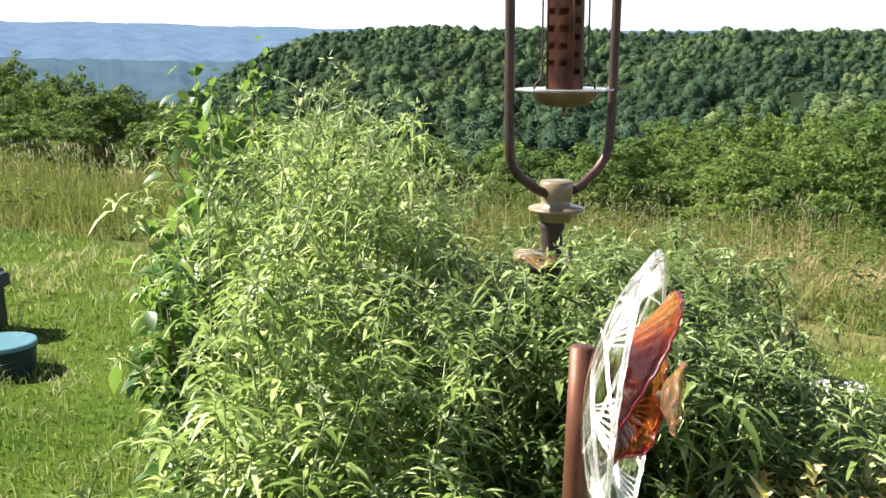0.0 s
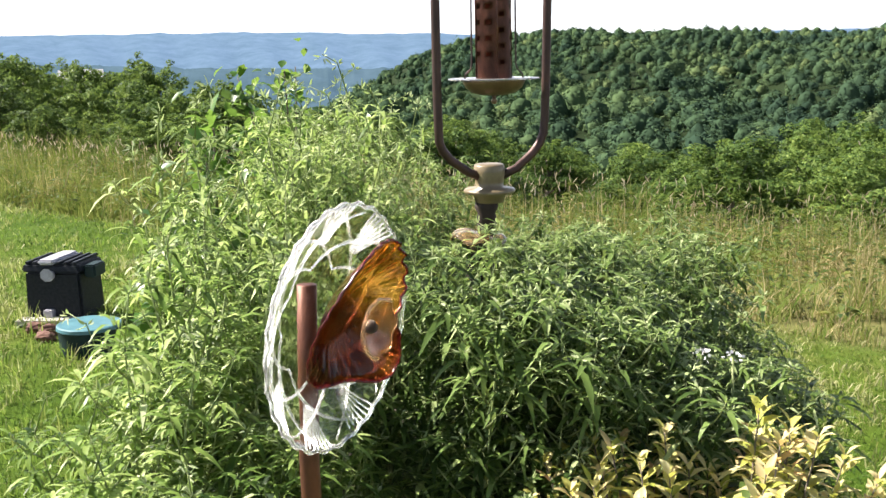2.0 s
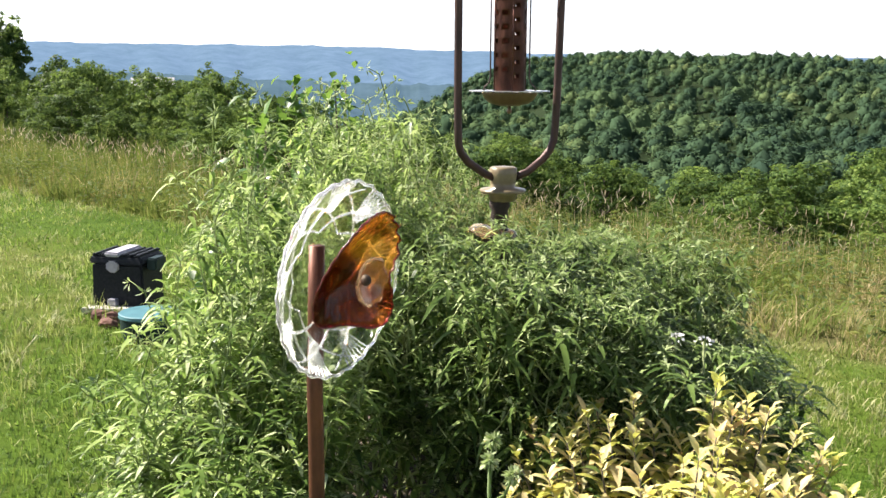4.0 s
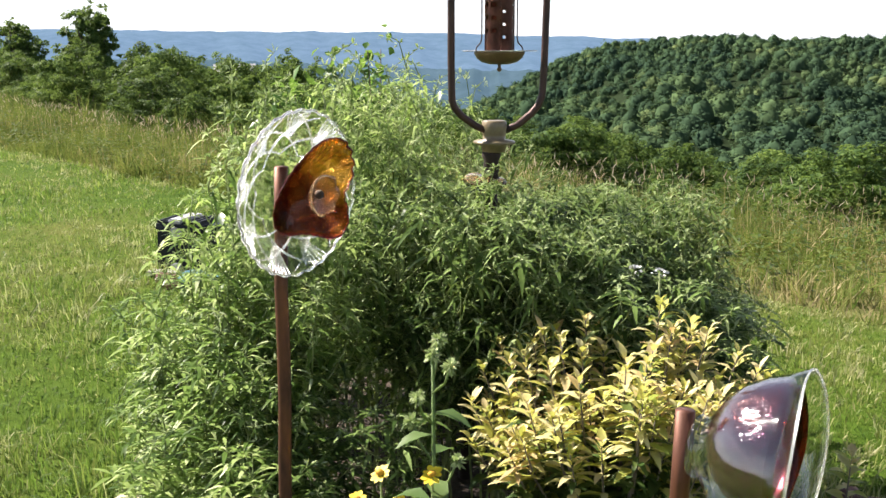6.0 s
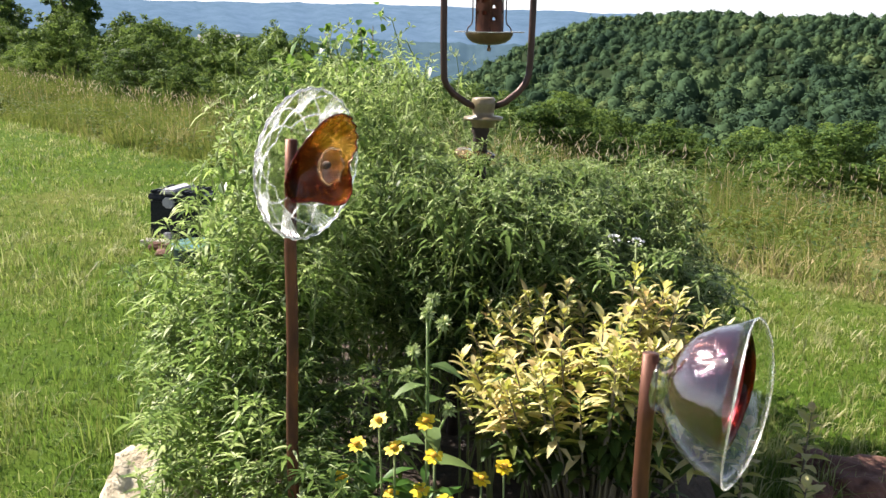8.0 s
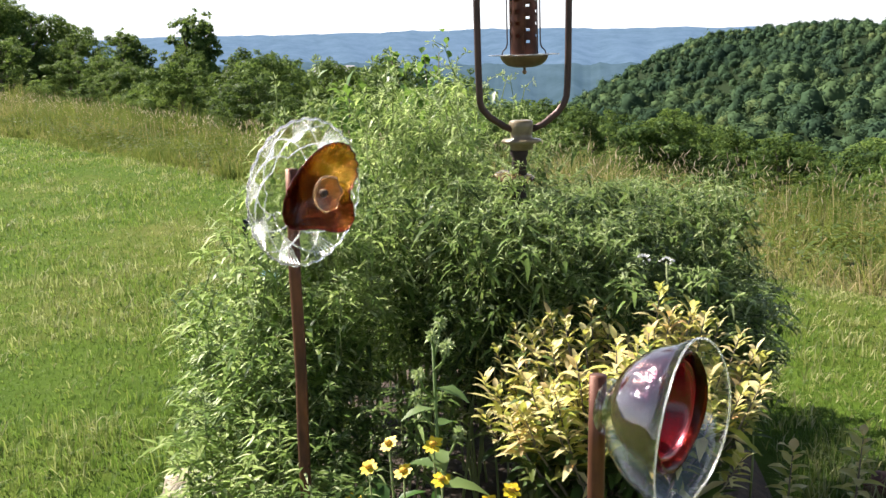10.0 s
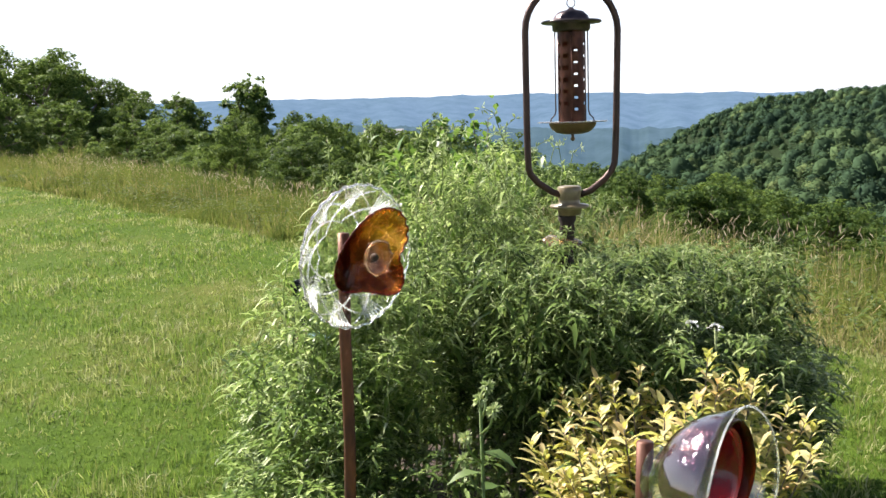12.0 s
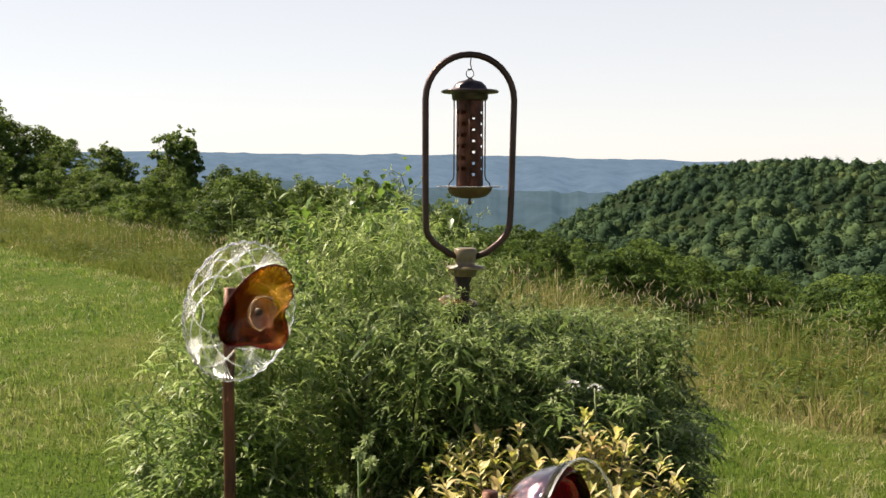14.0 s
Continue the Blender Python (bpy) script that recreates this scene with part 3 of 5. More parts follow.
def skyline(az):
    """How high the hedgerow stands against the sky, in degrees from eye level, by direction."""
    return np.interp(az, [-46, -38, -33, -29, -25, -22.5, -19, -14, -10, -4, 4.6, 11, 15.5, 23, 35, 50], [0.9, 0.3, 0.0, -0.1, 0.1, -0.7, -1.2, -2.2, -3.1, -3.7, -4.9, -5.4, -4.8, -3.6, -3.0, -3.0])


def set_down(ob, x, y, turn, above):
    """Stand a tree on the ground, as tall as the hedgerow's outline asks, plus some degrees."""
    z = float(land_height(x, y)) - 0.03
    px, py = x - 1.0, y + 0.6
    el = float(skyline(math.degrees(math.atan2(px, py)))) + above
    k = (1.62 + math.hypot(px, py) * math.tan(radians(el)) - z) / tall[ob.name]
    k = min(max(k, 0.3), 1.9)
    return pose(x, y, z, 0, 0, turn) @ Matrix.Diagonal((0.45 + 0.65 * k, 0.45 + 0.65 * k, k, 1))


rng = random.Random(11)
bush_label = "dense green leafy bush at the meadow's edge"
bushes = [tree_variant(20 + i, 2.7, 1.35, 0.058, 25000, 0.02, name="bush", label=bush_label, category="bush") for i in range(4)]
trees = [tree_variant(40 + i, 5.2, 2.0, 0.10, 20000, 0.08, name="tree", label="green broadleaf tree standing in a wooded hedgerow") for i in range(3)]
firs = [tree_variant(60 + i, 5.0, 1.35, 0.12, 9000, 0.1, name="tree", label="dark slender tree rising over the bushes") for i in range(2)]
used = set()
tall = {o.name: max(v.co.z for c in o.children for v in c.data.vertices) for o in bushes + trees + firs}


def plant_one(kinds, i, x, y, turn, k, group):
    ob = kinds[i % len(kinds)]
    if ob.name in used:
        ob = twin(ob, set_down(ob, x, y, turn, k))
    else:
        used.add(ob.name)
        ob.matrix_world = set_down(ob, x, y, turn, k)
    return tagged(ob, group=group)


def along(s, u):
    """The place s past the mown edge and u along it."""
    return EDGE_X + 0.625 * s - 0.78 * u, EDGE_Y + 0.78 * s + 0.625 * u


i = 0
for row, (step, lift) in enumerate(((1.7, -0.75), (2.1, -0.25), (4.0, 0.0))):
    u = -14.0
    while u < 44:
        gap = (3.0, 5.5, 8.5)[row] if u < 6 else (1.6, 3.6, 6.5)[row]
        s = float(meadow_depth(u)) + gap + rng.uniform(-0.5, 0.9)
        plant_one(bushes, i, *along(s, u), rng.uniform(0, 360), lift + (rng.uniform(-1.3, 1.4) if u < 6 else rng.uniform(-1.0, 0.9)), "bushes along the meadow")
        i += 1
        u += step * rng.uniform(0.8, 1.25) * (1.0 if u < 22 else 1.5)
# trees in the falling ground behind the bushes
for k in range(44):
    u, s = rng.uniform(-18, 28), rng.uniform(16, 46)
    plant_one(trees, k, *along(s, u), rng.uniform(0, 360), rng.uniform(-0.5, 0.4), "trees behind the bushes")
# taller trees to the west
for az, el, far in ((-44, 4.2, 47), (-41.5, 4.4, 45), (-39.6, 4.2, 48), (-38, 3.9, 44), (-36.8, 3.6, 47), (-35.6, 3.1, 45), (-34.6, 2.3, 46), (-33.5, 1.5, 43), (-40.5, 1.9, 38), (-37.2, 1.4, 37), (-32.2, 0.3, 40)):
    x, y = 1 + far * math.sin(radians(az)), far * math.cos(radians(az)) - 0.6
    plant_one(trees, rng.randrange(3), x, y, rng.uniform(0, 360), el - float(skyline(az)), "tall trees to the west")
for i, (az, el) in enumerate(((-31.0, 1.5), (-30.3, 0.8), (-27.6, 2.4), (-27.2, 1.6))):
    x, y = 1 + 50 * math.sin(radians(az)), 50 * math.cos(radians(az)) - 0.6
    plant_one(firs, i, x, y, rng.uniform(0, 360), el - float(skyline(az)), "slender trees over the bushes")
for x, y, k in ((-20.5, 58, 0.8), (-17.9, 60, 1.5), (-15.9, 58, 1.3), (-23, 57, 0.6), (-13.5, 61, 1.1)):
    plant_one(trees, rng.randrange(3), x, y, rng.uniform(0, 360), k, "round trees by the far house")


def build_forest():
    """Tree crowns over the far slope, too many to count: leaf clumps near by, ragged domes far off."""
    rng = np.random.default_rng(8)
    n, per = 430, 300
    dist = 60 + 110 * rng.random(n) ** 0.75
    az = np.radians(rng.uniform(-24, 38, n))
    x, y = 1.0 + dist * np.sin(az), -0.5 + dist * np.cos(az)
    R = rng.uniform(1.5, 2.9, n)
    H = R * rng.uniform(1.0, 1.8, n)
    d = unit(rng.normal(0, 1, (n, per, 3)) + np.array([0, -0.15, 0.35]))
    lump = 1 + 0.24 * np.sin(d[..., 0] * 5 + rng.uniform(0, 6, (n, 1))) * np.sin(d[..., 2] * 6 + rng.uniform(0, 6, (n, 1)))
    p = np.stack([x, y, land_height(x, y) + H * 0.6], -1)[:, None] + d * lump[..., None] * np.stack([R, R, H], -1)[:, None] * rng.uniform(0.8, 1.05, (n, per, 1))
    up = unit(d + rng.normal(0, 0.2, d.shape))
    way = np.cross(up, rng.normal(0, 1, d.shape))
    size = R[:, None] * rng.uniform(0.14, 0.26, (n, per))
    me = leaves_mesh("woodland", p.reshape(-1, 3), way.reshape(-1, 3), up.reshape(-1, 3), size.ravel(), size.ravel() * 0.8, 0.1, 0.15, 0.45, simple=True)
    shade = [(me, np.repeat(rng.random(n), per * 4), "woodland", "green treetops in the valley below the meadow")]
    verts, quads, tris, tones, count = [], [], [], [], 0
    rows, cols = 4, 6
    for n, lo, hi, per, clump in ((4000, 140, 420, 120, 0.22), (7000, 400, 700, 60, 0.29)):
        dist = lo + (hi - lo) * rng.random(n) ** 0.8
        az = np.radians(rng.uniform(-24, 38, n))
        x, y = 1.0 + dist * np.sin(az), -0.5 + dist * np.cos(az)
        stand = patches(x, y, 38, 6)
        R = rng.uniform(1.3, 2.6, n) * rng.choice([0.5, 0.8, 1.3], n) * (0.75 + 0.6 * patches(x, y, 25, 9))
        H = R * rng.uniform(0.65, 1.2, n)
        size = np.stack([R, R, H], -1)
        mid = np.stack([x, y, land_height(x, y) + H * 0.7], -1)
        tone = np.clip(0.5 + 0.8 * (stand - 0.5) + rng.normal(0, 0.2, n), 0, 1)
        a1, a2 = rng.uniform(0, 6, (2, n, 1))

        def lump(d):
            return 1 + 0.22 * np.sin(d[..., 0] * 5 + a1) * np.sin(d[..., 2] * 6 + a2)
        # inner mass of the crown
        th = np.broadcast_to(np.repeat(np.linspace(0.15, 0.7 * math.pi, rows), cols), (n, rows * cols))
        ph = np.tile(np.arange(cols) * 2 * math.pi / cols, rows) + rng.normal(0, 0.2, (n, rows * cols))
        d = np.stack([np.sin(th) * np.cos(ph), np.sin(th) * np.sin(ph), np.cos(th)], -1)
        verts.append((mid[:, None] + d * (lump(d) * rng.uniform(0.7, 0.86, th.shape))[..., None] * size[:, None]).reshape(-1, 3))
        i, j = np.meshgrid(np.arange(rows - 1), np.arange(cols), indexing="ij")
        k = (j + 1) % cols
        q = np.stack([i * cols + j, (i + 1) * cols + j, (i + 1) * cols + k, i * cols + k], -1).reshape(-1, 4)
        quads.append((count + (np.arange(n) * rows * cols)[:, None, None] + q[None]).reshape(-1, 4))
        count += n * rows * cols
        # clumps of leaves over it
        d = unit(rng.normal(0, 1, (n, per, 3)) + np.array([0, -0.1, 0.4]))
        c = mid[:, None] + d * (lump(d) * rng.uniform(0.82, 1.1, (n, per)))[..., None] * size[:, None]
        up = unit(0.6 * d + np.array([0, 0, 0.8]) + rng.normal(0, 0.35, d.shape))
        e1 = unit(np.cross(up, rng.normal(0, 1, d.shape)))
        e2 = np.cross(up, e1)
        w = (R[:, None] * clump * rng.uniform(0.6, 1.2, (n, per)))[..., None]
        verts.append(np.stack([c + e1 * w * 0.6, c - e1 * w * 0.35 + e2 * w * 0.5, c - e1 * w * 0.35 - e2 * w * 0.5], 2).reshape(-1, 3))
        tris.append((count + np.arange(n * per * 3)).reshape(-1, 3))
        count += n * per * 3
        tones += [np.repeat(tone, rows * cols), np.repeat(tone, per * 3)]
    me = mesh_from("forest", np.concatenate(verts), np.concatenate(quads), np.concatenate(tris))
    shade.append((me, np.concatenate(tones), "forest", "dense green woodland covering the far hillside"))
    for me, tone, name, label in shade:
        if len(tone) != len(me.vertices):
            tone = np.resize(tone, len(me.vertices))
        layer = me.color_attributes.new("tone", "FLOAT_COLOR", "POINT")
        layer.data.foreach_set("color", np.stack([tone, tone, tone, np.ones_like(tone)], -1).astype(np.float32).ravel())
        tagged(part(name, me, M["forest"], smooth=False), label, "forest", kind="stuff")


build_forest()

# glimpses of a white house among the trees
house = thing("house", pose(-21.2, 60, float(land_height(-21.2, 60)), 0, 0, 20), "white house half hidden by round trees", "house")
bm = bmesh.new()
top = 0.1 - float(land_height(-21.2, 60))
box(bm, 2.2, 1.6, top, (0, 0, top / 2))
part("wall", bm, M["white_paint"], house, smooth=False)
bm = bmesh.new()
a = [bm.verts.new(p) for p in ((-1.25, -1.0, top), (1.25, -1.0, top), (1.25, 1.0, top), (-1.25, 1.0, top), (-1.25, 0, top + 0.5), (1.25, 0, top + 0.5))]
for f in ((0, 1, 5, 4), (2, 3, 4, 5), (1, 2, 5), (3, 0, 4), (3, 2, 1, 0)):
    bm.faces.new([a[j] for j in f])
part("roof", bm, M["house_roof"], house, smooth=False)


# ---- grass ----
def in_bed(x, y, grow=0.0):
    return ((x - 0.68) / (0.85 + grow)) ** 2 + ((y - 2.05) / (1.75 + grow)) ** 2 < 1


def blades(name, x, y, h, w, rng, lean=0.5, tone=None):
    """Blades of grass, each a bent tapering strip."""
    n = len(x)
    z = land_height(x, y)
    q = rng.uniform(0, 2 * math.pi, n)
    tilt = np.minimum(np.abs(rng.normal(0, lean, n)), 1.5)
    d = np.stack([np.cos(q), np.sin(q), np.zeros(n)], -1)
    side = np.stack([-np.sin(q + 0.9), np.cos(q + 0.9), np.zeros(n)], -1) * (w * 0.5)[:, None]
    b0 = np.stack([x, y, z - 0.004], -1)
    m = b0 + d * (h * tilt * 0.35)[:, None] + np.array([0, 0, 1]) * (h * 0.6)[:, None]
    t = b0 + d * (h * tilt)[:, None] + np.array([0, 0, 1]) * (h * np.clip(1.05 - 0.3 * tilt, 0.5, 1))[:, None]
    v = np.stack([b0 - side, b0 + side, m + side * 0.7, m - side * 0.7, t], 1).reshape(-1, 3)
    i = np.arange(n)[:, None] * 5
    me = mesh_from(name, v, i + np.array([[0, 1, 2, 3]]), i + np.array([[3, 2, 4]]))
    if tone is not None:
        c = np.repeat(tone, 5)
        layer = me.color_attributes.new("tone", "FLOAT_COLOR", "POINT")
        layer.data.foreach_set("color", np.stack([c, c, c, np.ones_like(c)], -1).astype(np.float32).ravel())
    return me, t


g = np.random.default_rng(3)
n = 520000
dist = 0.3 + 25 * g.random(n) ** 1.75
az = np.radians(g.normal(-6, 46, n))
x, y = 1.0 + dist * np.sin(az), -0.8 + dist * np.cos(az)
s, u = beyond(x, y)
keep = (s < 0.4) & ~in_bed(x, y, 0.05)
x, y, dist = x[keep], y[keep], dist[keep]
tuft = 0.75 + 0.5 * np.sin(x * 2.1 + np.sin(y * 1.3) * 2) * np.sin(y * 1.7)
near_bed = in_bed(x, y, 0.35)
by_box = (np.hypot(x + 1.10, y - 4.75) < 0.24) | (np.hypot(x + 1.47, y - 5.3) < 0.30)
h = g.uniform(0.02, 0.056, len(x)) * np.where(g.random(len(x)) < 0.03, 1.7, 1.0) * tuft * np.where(near_bed, 1.9, 1.0) * np.where(by_box, 2.4, 1.0) + 0.008
w = 0.0025 + 0.0008 * dist
tone = 0.42 + 0.75 * (patches(x, y, 1.1, 1) - 0.5) + 0.55 * (patches(x, y, 0.32, 2) - 0.5) + g.normal(0, 0.14, len(x)) + 0.26 * smooth(x, 1.2, 2.0)
ix, iy = np.floor(x / (0.05 + 0.006 * dist)).astype(int), np.floor(y / (0.05 + 0.006 * dist)).astype(int)
cell = np.sin(ix * 12.9898 + iy * 78.233) * 43758.5453
cell = cell - np.floor(cell)
straw = g.random(len(x)) < 0.05
tone = np.where(straw, 1.0, np.clip(tone + 1.1 * (cell - 0.5), 0, 1))
h *= (0.6 + 0.9 * cell) * np.where(straw, 1.5, 1.0)
me, _ = blades("lawn_grass", x, y, h, w, g, 1.0, tone)
tagged(part("lawn_grass", me, M["grass"], smooth=False), "short mown green lawn grass with dry patches", "grass", kind="stuff")

m, per = 9000, 22
n = m * per
cu = -14 + 64 * g.random(m) ** 1.45
cs = 0.3 + meadow_depth(cu) * g.random(m) ** 1.1 + 1.2 * (g.random(m) < 0.12)
cx, cy = EDGE_X + 0.625 * cs - 0.78 * cu, EDGE_Y + 0.78 * cs + 0.625 * cu
big = 0.35 + 1.1 * patches(cx, cy, 0.8, 5)
tuft_h = g.uniform(0.12, 0.56, m) * (0.55 + 0.9 * patches(cx, cy, 2.6, 11)) * big * (1.0 + 0.3 * smooth(cu, 4, 12)) * (0.5 + 0.5 * smooth(cs, 0.3, 1.6)) + 0.2 * smooth(cs, 2, 4.5) + 0.15 * smooth(cs, 1.5, 3.4) * smooth(cu, 5, 12) * (g.random(m) < 0.5)
tuft_t = np.clip(0.26 + 1.1 * (patches(cx, cy, 0.9, 4) - 0.5) + g.normal(0, 0.27, m) + 0.05 - 0.30 * smooth(cu, 3, 8) + 0.22 * smooth(cs, 0.6, 2.2) * (1 - smooth(cu, 1, 5)) + 0.5 * (patches(cx, cy, 2.2, 12) - 0.5), 0, 1)
wide = 0.05 + 0.05 * smooth(np.hypot(cx - 1, cy + 0.8), 6, 25)
x = np.repeat(cx, per) + g.normal(0, 1, n) * np.repeat(wide, per)
y = np.repeat(cy, per) + g.normal(0, 1, n) * np.repeat(wide, per)
dist = np.hypot(x - 1, y + 0.8)
me, tips = blades("meadow_grass", x, y, np.repeat(tuft_h, per) * g.uniform(0.5, 1.1, n), 0.0035 + 0.0005 * dist, g, 1.1, np.clip(np.repeat(tuft_t, per) + g.normal(0, 0.14, n), 0, 1))
tagged(part("meadow_grass", me, M["meadow"], smooth=False), "tall rough meadow grass, green and straw-coloured", "grass", kind="stuff")

# broad-leaved plants among the grass
m, per = 2600, 16
fu = -12 + 46 * g.random(m) ** 1.2
fs = 0.25 + meadow_depth(fu) * (0.06 + 0.94 * g.random(m))
fx, fy = EDGE_X + 0.625 * fs - 0.78 * fu, EDGE_Y + 0.78 * fs + 0.625 * fu
fh = g.uniform(0.12, 0.42, m) * (0.6 + 0.8 * patches(fx, fy, 1.2, 8)) + 0.12 * smooth(fs, 2, 4)
up_by = g.random((m, per)) ** 0.8
spread = 0.10 * (1.1 - up_by)
q = g.uniform(0, 2 * math.pi, (m, per))
base = np.stack([fx[:, None] + spread * np.cos(q), fy[:, None] + spread * np.sin(q), land_height(fx, fy)[:, None] + up_by * fh[:, None]], -1).reshape(-1, 3)
way = np.stack([np.cos(q), np.sin(q), 0.4 + 0 * q], -1).reshape(-1, 3)
long = g.uniform(0.05, 0.11, m * per)
me = leaves_mesh("meadow_forbs", base, way, np.tile([0, 0, 1.0], (m * per, 1)), long, long * 0.34, 0.5, 0.15, 0.4, simple=True)
tagged(part("meadow_forbs", me, M["shrub_green"], smooth=False), "dark green broad-leaved weeds among the meadow grass", "plants", kind="stuff")

# flowering heads of grass towards the hedgerow
n = 3600
uu = -14 + 60 * g.random(n) ** 1.2
ss = meadow_depth(uu) * (1 - 0.55 * g.random(n) ** 1.8) + g.normal(0, 0.3, n)
x, y = EDGE_X + 0.625 * ss - 0.78 * uu, EDGE_Y + 0.78 * ss + 0.625 * uu
h = g.uniform(0.45, 0.85, n)
base = np.stack([x, y, land_height(x, y) + h * 0.78], -1)
way = np.stack([g.normal(0, 0.4, n), g.normal(0, 0.4, n), np.ones(n)], -1)
me = leaves_mesh("seed_heads", base, way, np.tile([0.3, -1, 0], (n, 1)), h * 0.13, 0.010, 0.1, 0.4, 0.4)
tagged(part("seed_heads", me, M["seed_head"]), "tan and purplish seed heads on tall meadow grass", "grass", kind="stuff")
st, _ = blades("seed_stalks", x, y, h * 0.8, np.full(n, 0.008), g, 0.1, np.full(n, 0.9))
tagged(part("seed_stalks", st, M["meadow"], smooth=False), "dry thin stalks of tall meadow grass", "grass", kind="stuff")

# ---- the flower bed ----
SOIL = 0.42
bm = bmesh.new()
lathe(bm, [(0, 0.225), (0.5, 0.21), (0.8, 0.17), (0.95, 0.08), (1.02, -0.06)], 64, close=False)
for v in bm.verts:
    v.co.x, v.co.y = v.co.x * 0.85 + 0.68, v.co.y * 1.75 + 2.05
    v.co.z += 0.2 + 0.018 * noise.noise(v.co * 4)
tagged(part("flower_bed_soil", bm, M["mulch"]), "dark mulched soil of a raised flower bed", "soil", kind="structure")


def weed_variant(seed, height, leaf=0.09, shoots=9, dark=False):
    """A tall leafy stem with side shoots that end in rosettes of arching leaves, foot at the origin."""
    rng = np.random.default_rng(seed)
    root = thing("tall_weed", Matrix(), "bushy green weed with narrow drooping leaves, darkened as if in shade" if dark else "tall light green weed with narrow leaves and pale buds", "plant", "weeds in the flower bed")
    bm = bmesh.new()
    base, way, up, size, droop, tip = [], [], [], [], [], []

    def blade(p, q, rise, long, fall):
        base.append(p)
        way.append((math.cos(q), math.sin(q), rise))
        up.append((-0.35 * math.cos(q), -0.35 * math.sin(q), 1))
        size.append(long)
        droop.append(fall)

    def shoot(foot, top, bow, rad, start, long0, long1, gap):
        """A stem from foot to top: leaves up its sides, a rosette at its end."""
        foot, top = np.array(foot, float), np.array(top, float)
        f = np.linspace(0, 1, 6)
        pts = foot + (top - foot) * f[:, None] + np.array(bow) * np.sin(f * math.pi)[:, None]
        tube(bm, [tuple(p) for p in pts], [rad * (1 - 0.7 * q) for q in f], 5)
        m = max(2, int(np.linalg.norm(top - foot) * (1 - start) / gap))
        q = rng.uniform(0, 6.28)
        for i in range(m):
            t = start + (1 - start) * (i + rng.random() * 0.5) / m
            p = np.array([np.interp(t, f, pts[:, a]) for a in range(3)])
            q += 2.4 + rng.normal(0, 0.25)
            long = (long0 + (long1 - long0) * t) * rng.uniform(0.75, 1.2)
            blade(p, q, 0.55 + 0.4 * t + rng.normal(0, 0.2), long, rng.uniform(0.5, 1.15) + (0.35 if dark else 0))
            # side lobes of the divided lower leaves
            if rng.random() < 0.55:
                out = np.array([math.cos(q), math.sin(q), 0.5]) * long * 0.28
                for turn in (-0.6, 0.6):
                    blade(p + out, q + turn, 0.35, long * 0.6, rng.uniform(0.4, 0.9))
        n = rng.integers(6, 9)
        for i in range(n):
            a = q + i * 2.4
            blade(pts[-1] - np.array([0, 0, 0.004 * (n - i)]), a, 0.3 + 0.9 * (i / n) ** 1.5 + rng.normal(0, 0.12), long1 * rng.uniform(0.75, 1.15) * (1.15 - 0.6 * i / n), rng.uniform(0.35, 0.8))
        tip.append(pts[-1])

    lean = rng.normal(0, 0.07, 2) * height
    shoot((0, 0, -0.05), (lean[0], lean[1], height), (rng.normal(0, 0.02), rng.normal(0, 0.02), 0), 0.0046, 0.5 if dark else 0.26, leaf * 1.15, leaf * 0.72, 0.027)
    for i in range(shoots):
        t = (0.55 if dark else 0.34) + (0.38 if dark else 0.58) * (i + rng.random()) / shoots
        q = i * 2.4 + rng.normal(0, 0.4)
        long = height * rng.uniform(0.14, 0.27) * (1.2 - 0.5 * t)
        foot = (lean[0] * t, lean[1] * t, height * t)
        out = 0.62 if dark else 0.46
        shoot(foot, (foot[0] + long * out * math.cos(q), foot[1] + long * out * math.sin(q), foot[2] + long * 0.8), (0.012 * math.cos(q), 0.012 * math.sin(q), -0.004), 0.0026, 0.25, leaf * 0.85, leaf * 0.7, 0.026)
    if not dark:
        # thin nodding spikes above the leaves
        for i in range(3):
            q, L = rng.uniform(0, 6.28), rng.uniform(0.06, 0.13)
            p0 = np.array(tip[min(i, len(tip) - 1)]) - np.array([0, 0, 0.01])
            p1 = p0 + np.array([0.25 * L * math.cos(q), 0.25 * L * math.sin(q), L * 0.8])
            p2 = p0 + np.array([0.65 * L * math.cos(q), 0.65 * L * math.sin(q), L * (0.95 if i else 1.0)])
            tube(bm, [tuple(p0), tuple(p1), tuple(p2)], [0.0018, 0.0014, 0.001], 4)
            tip += [p1, p2]
    tagged(part("stem", bm, M["weed_stem"], root), kind="stuff")
    size = np.array(size)
    wide = size * rng.uniform(0.12, 0.19, len(size))
    part("leaves", leaves_mesh("leaves", np.array(base), np.array(way), np.array(up), size, wide, np.array(droop), 0.16, 0.36), M["shaded_weed_leaf" if dark else "weed_leaf"], root, smooth=False)["kind"] = "stuff"
    b, w = [], []
    for p in tip[:6] + tip[-6:]:
        for i in range(6):
            d = unit(rng.normal(0, 1, 3) + np.array([0, 0, 0.9]))
            b.append(p + d * 0.005 - np.array([0, 0, 0.006]))
            w.append(d)
    n = len(b)
    part("bud_tuft", leaves_mesh("buds", np.array(b), np.array(w), rng.normal(0, 1, (n, 3)), rng.uniform(0.012, 0.026, n), 0.006, 0.1, 0.3), M["bud"], root, smooth=False)["kind"] = "stuff"
    return root


weeds = [weed_variant(100 + i, 1.0, (0.092, 0.084, 0.105, 0.095, 0.08, 0.11)[i % 6], (7, 9, 11, 9, 6, 12)[i % 6]) for i in range(8)]
shaded_weeds = [weed_variant(130 + i, 1.0, (0.10, 0.115, 0.095, 0.11)[i], 14, True) for i in range(4)]
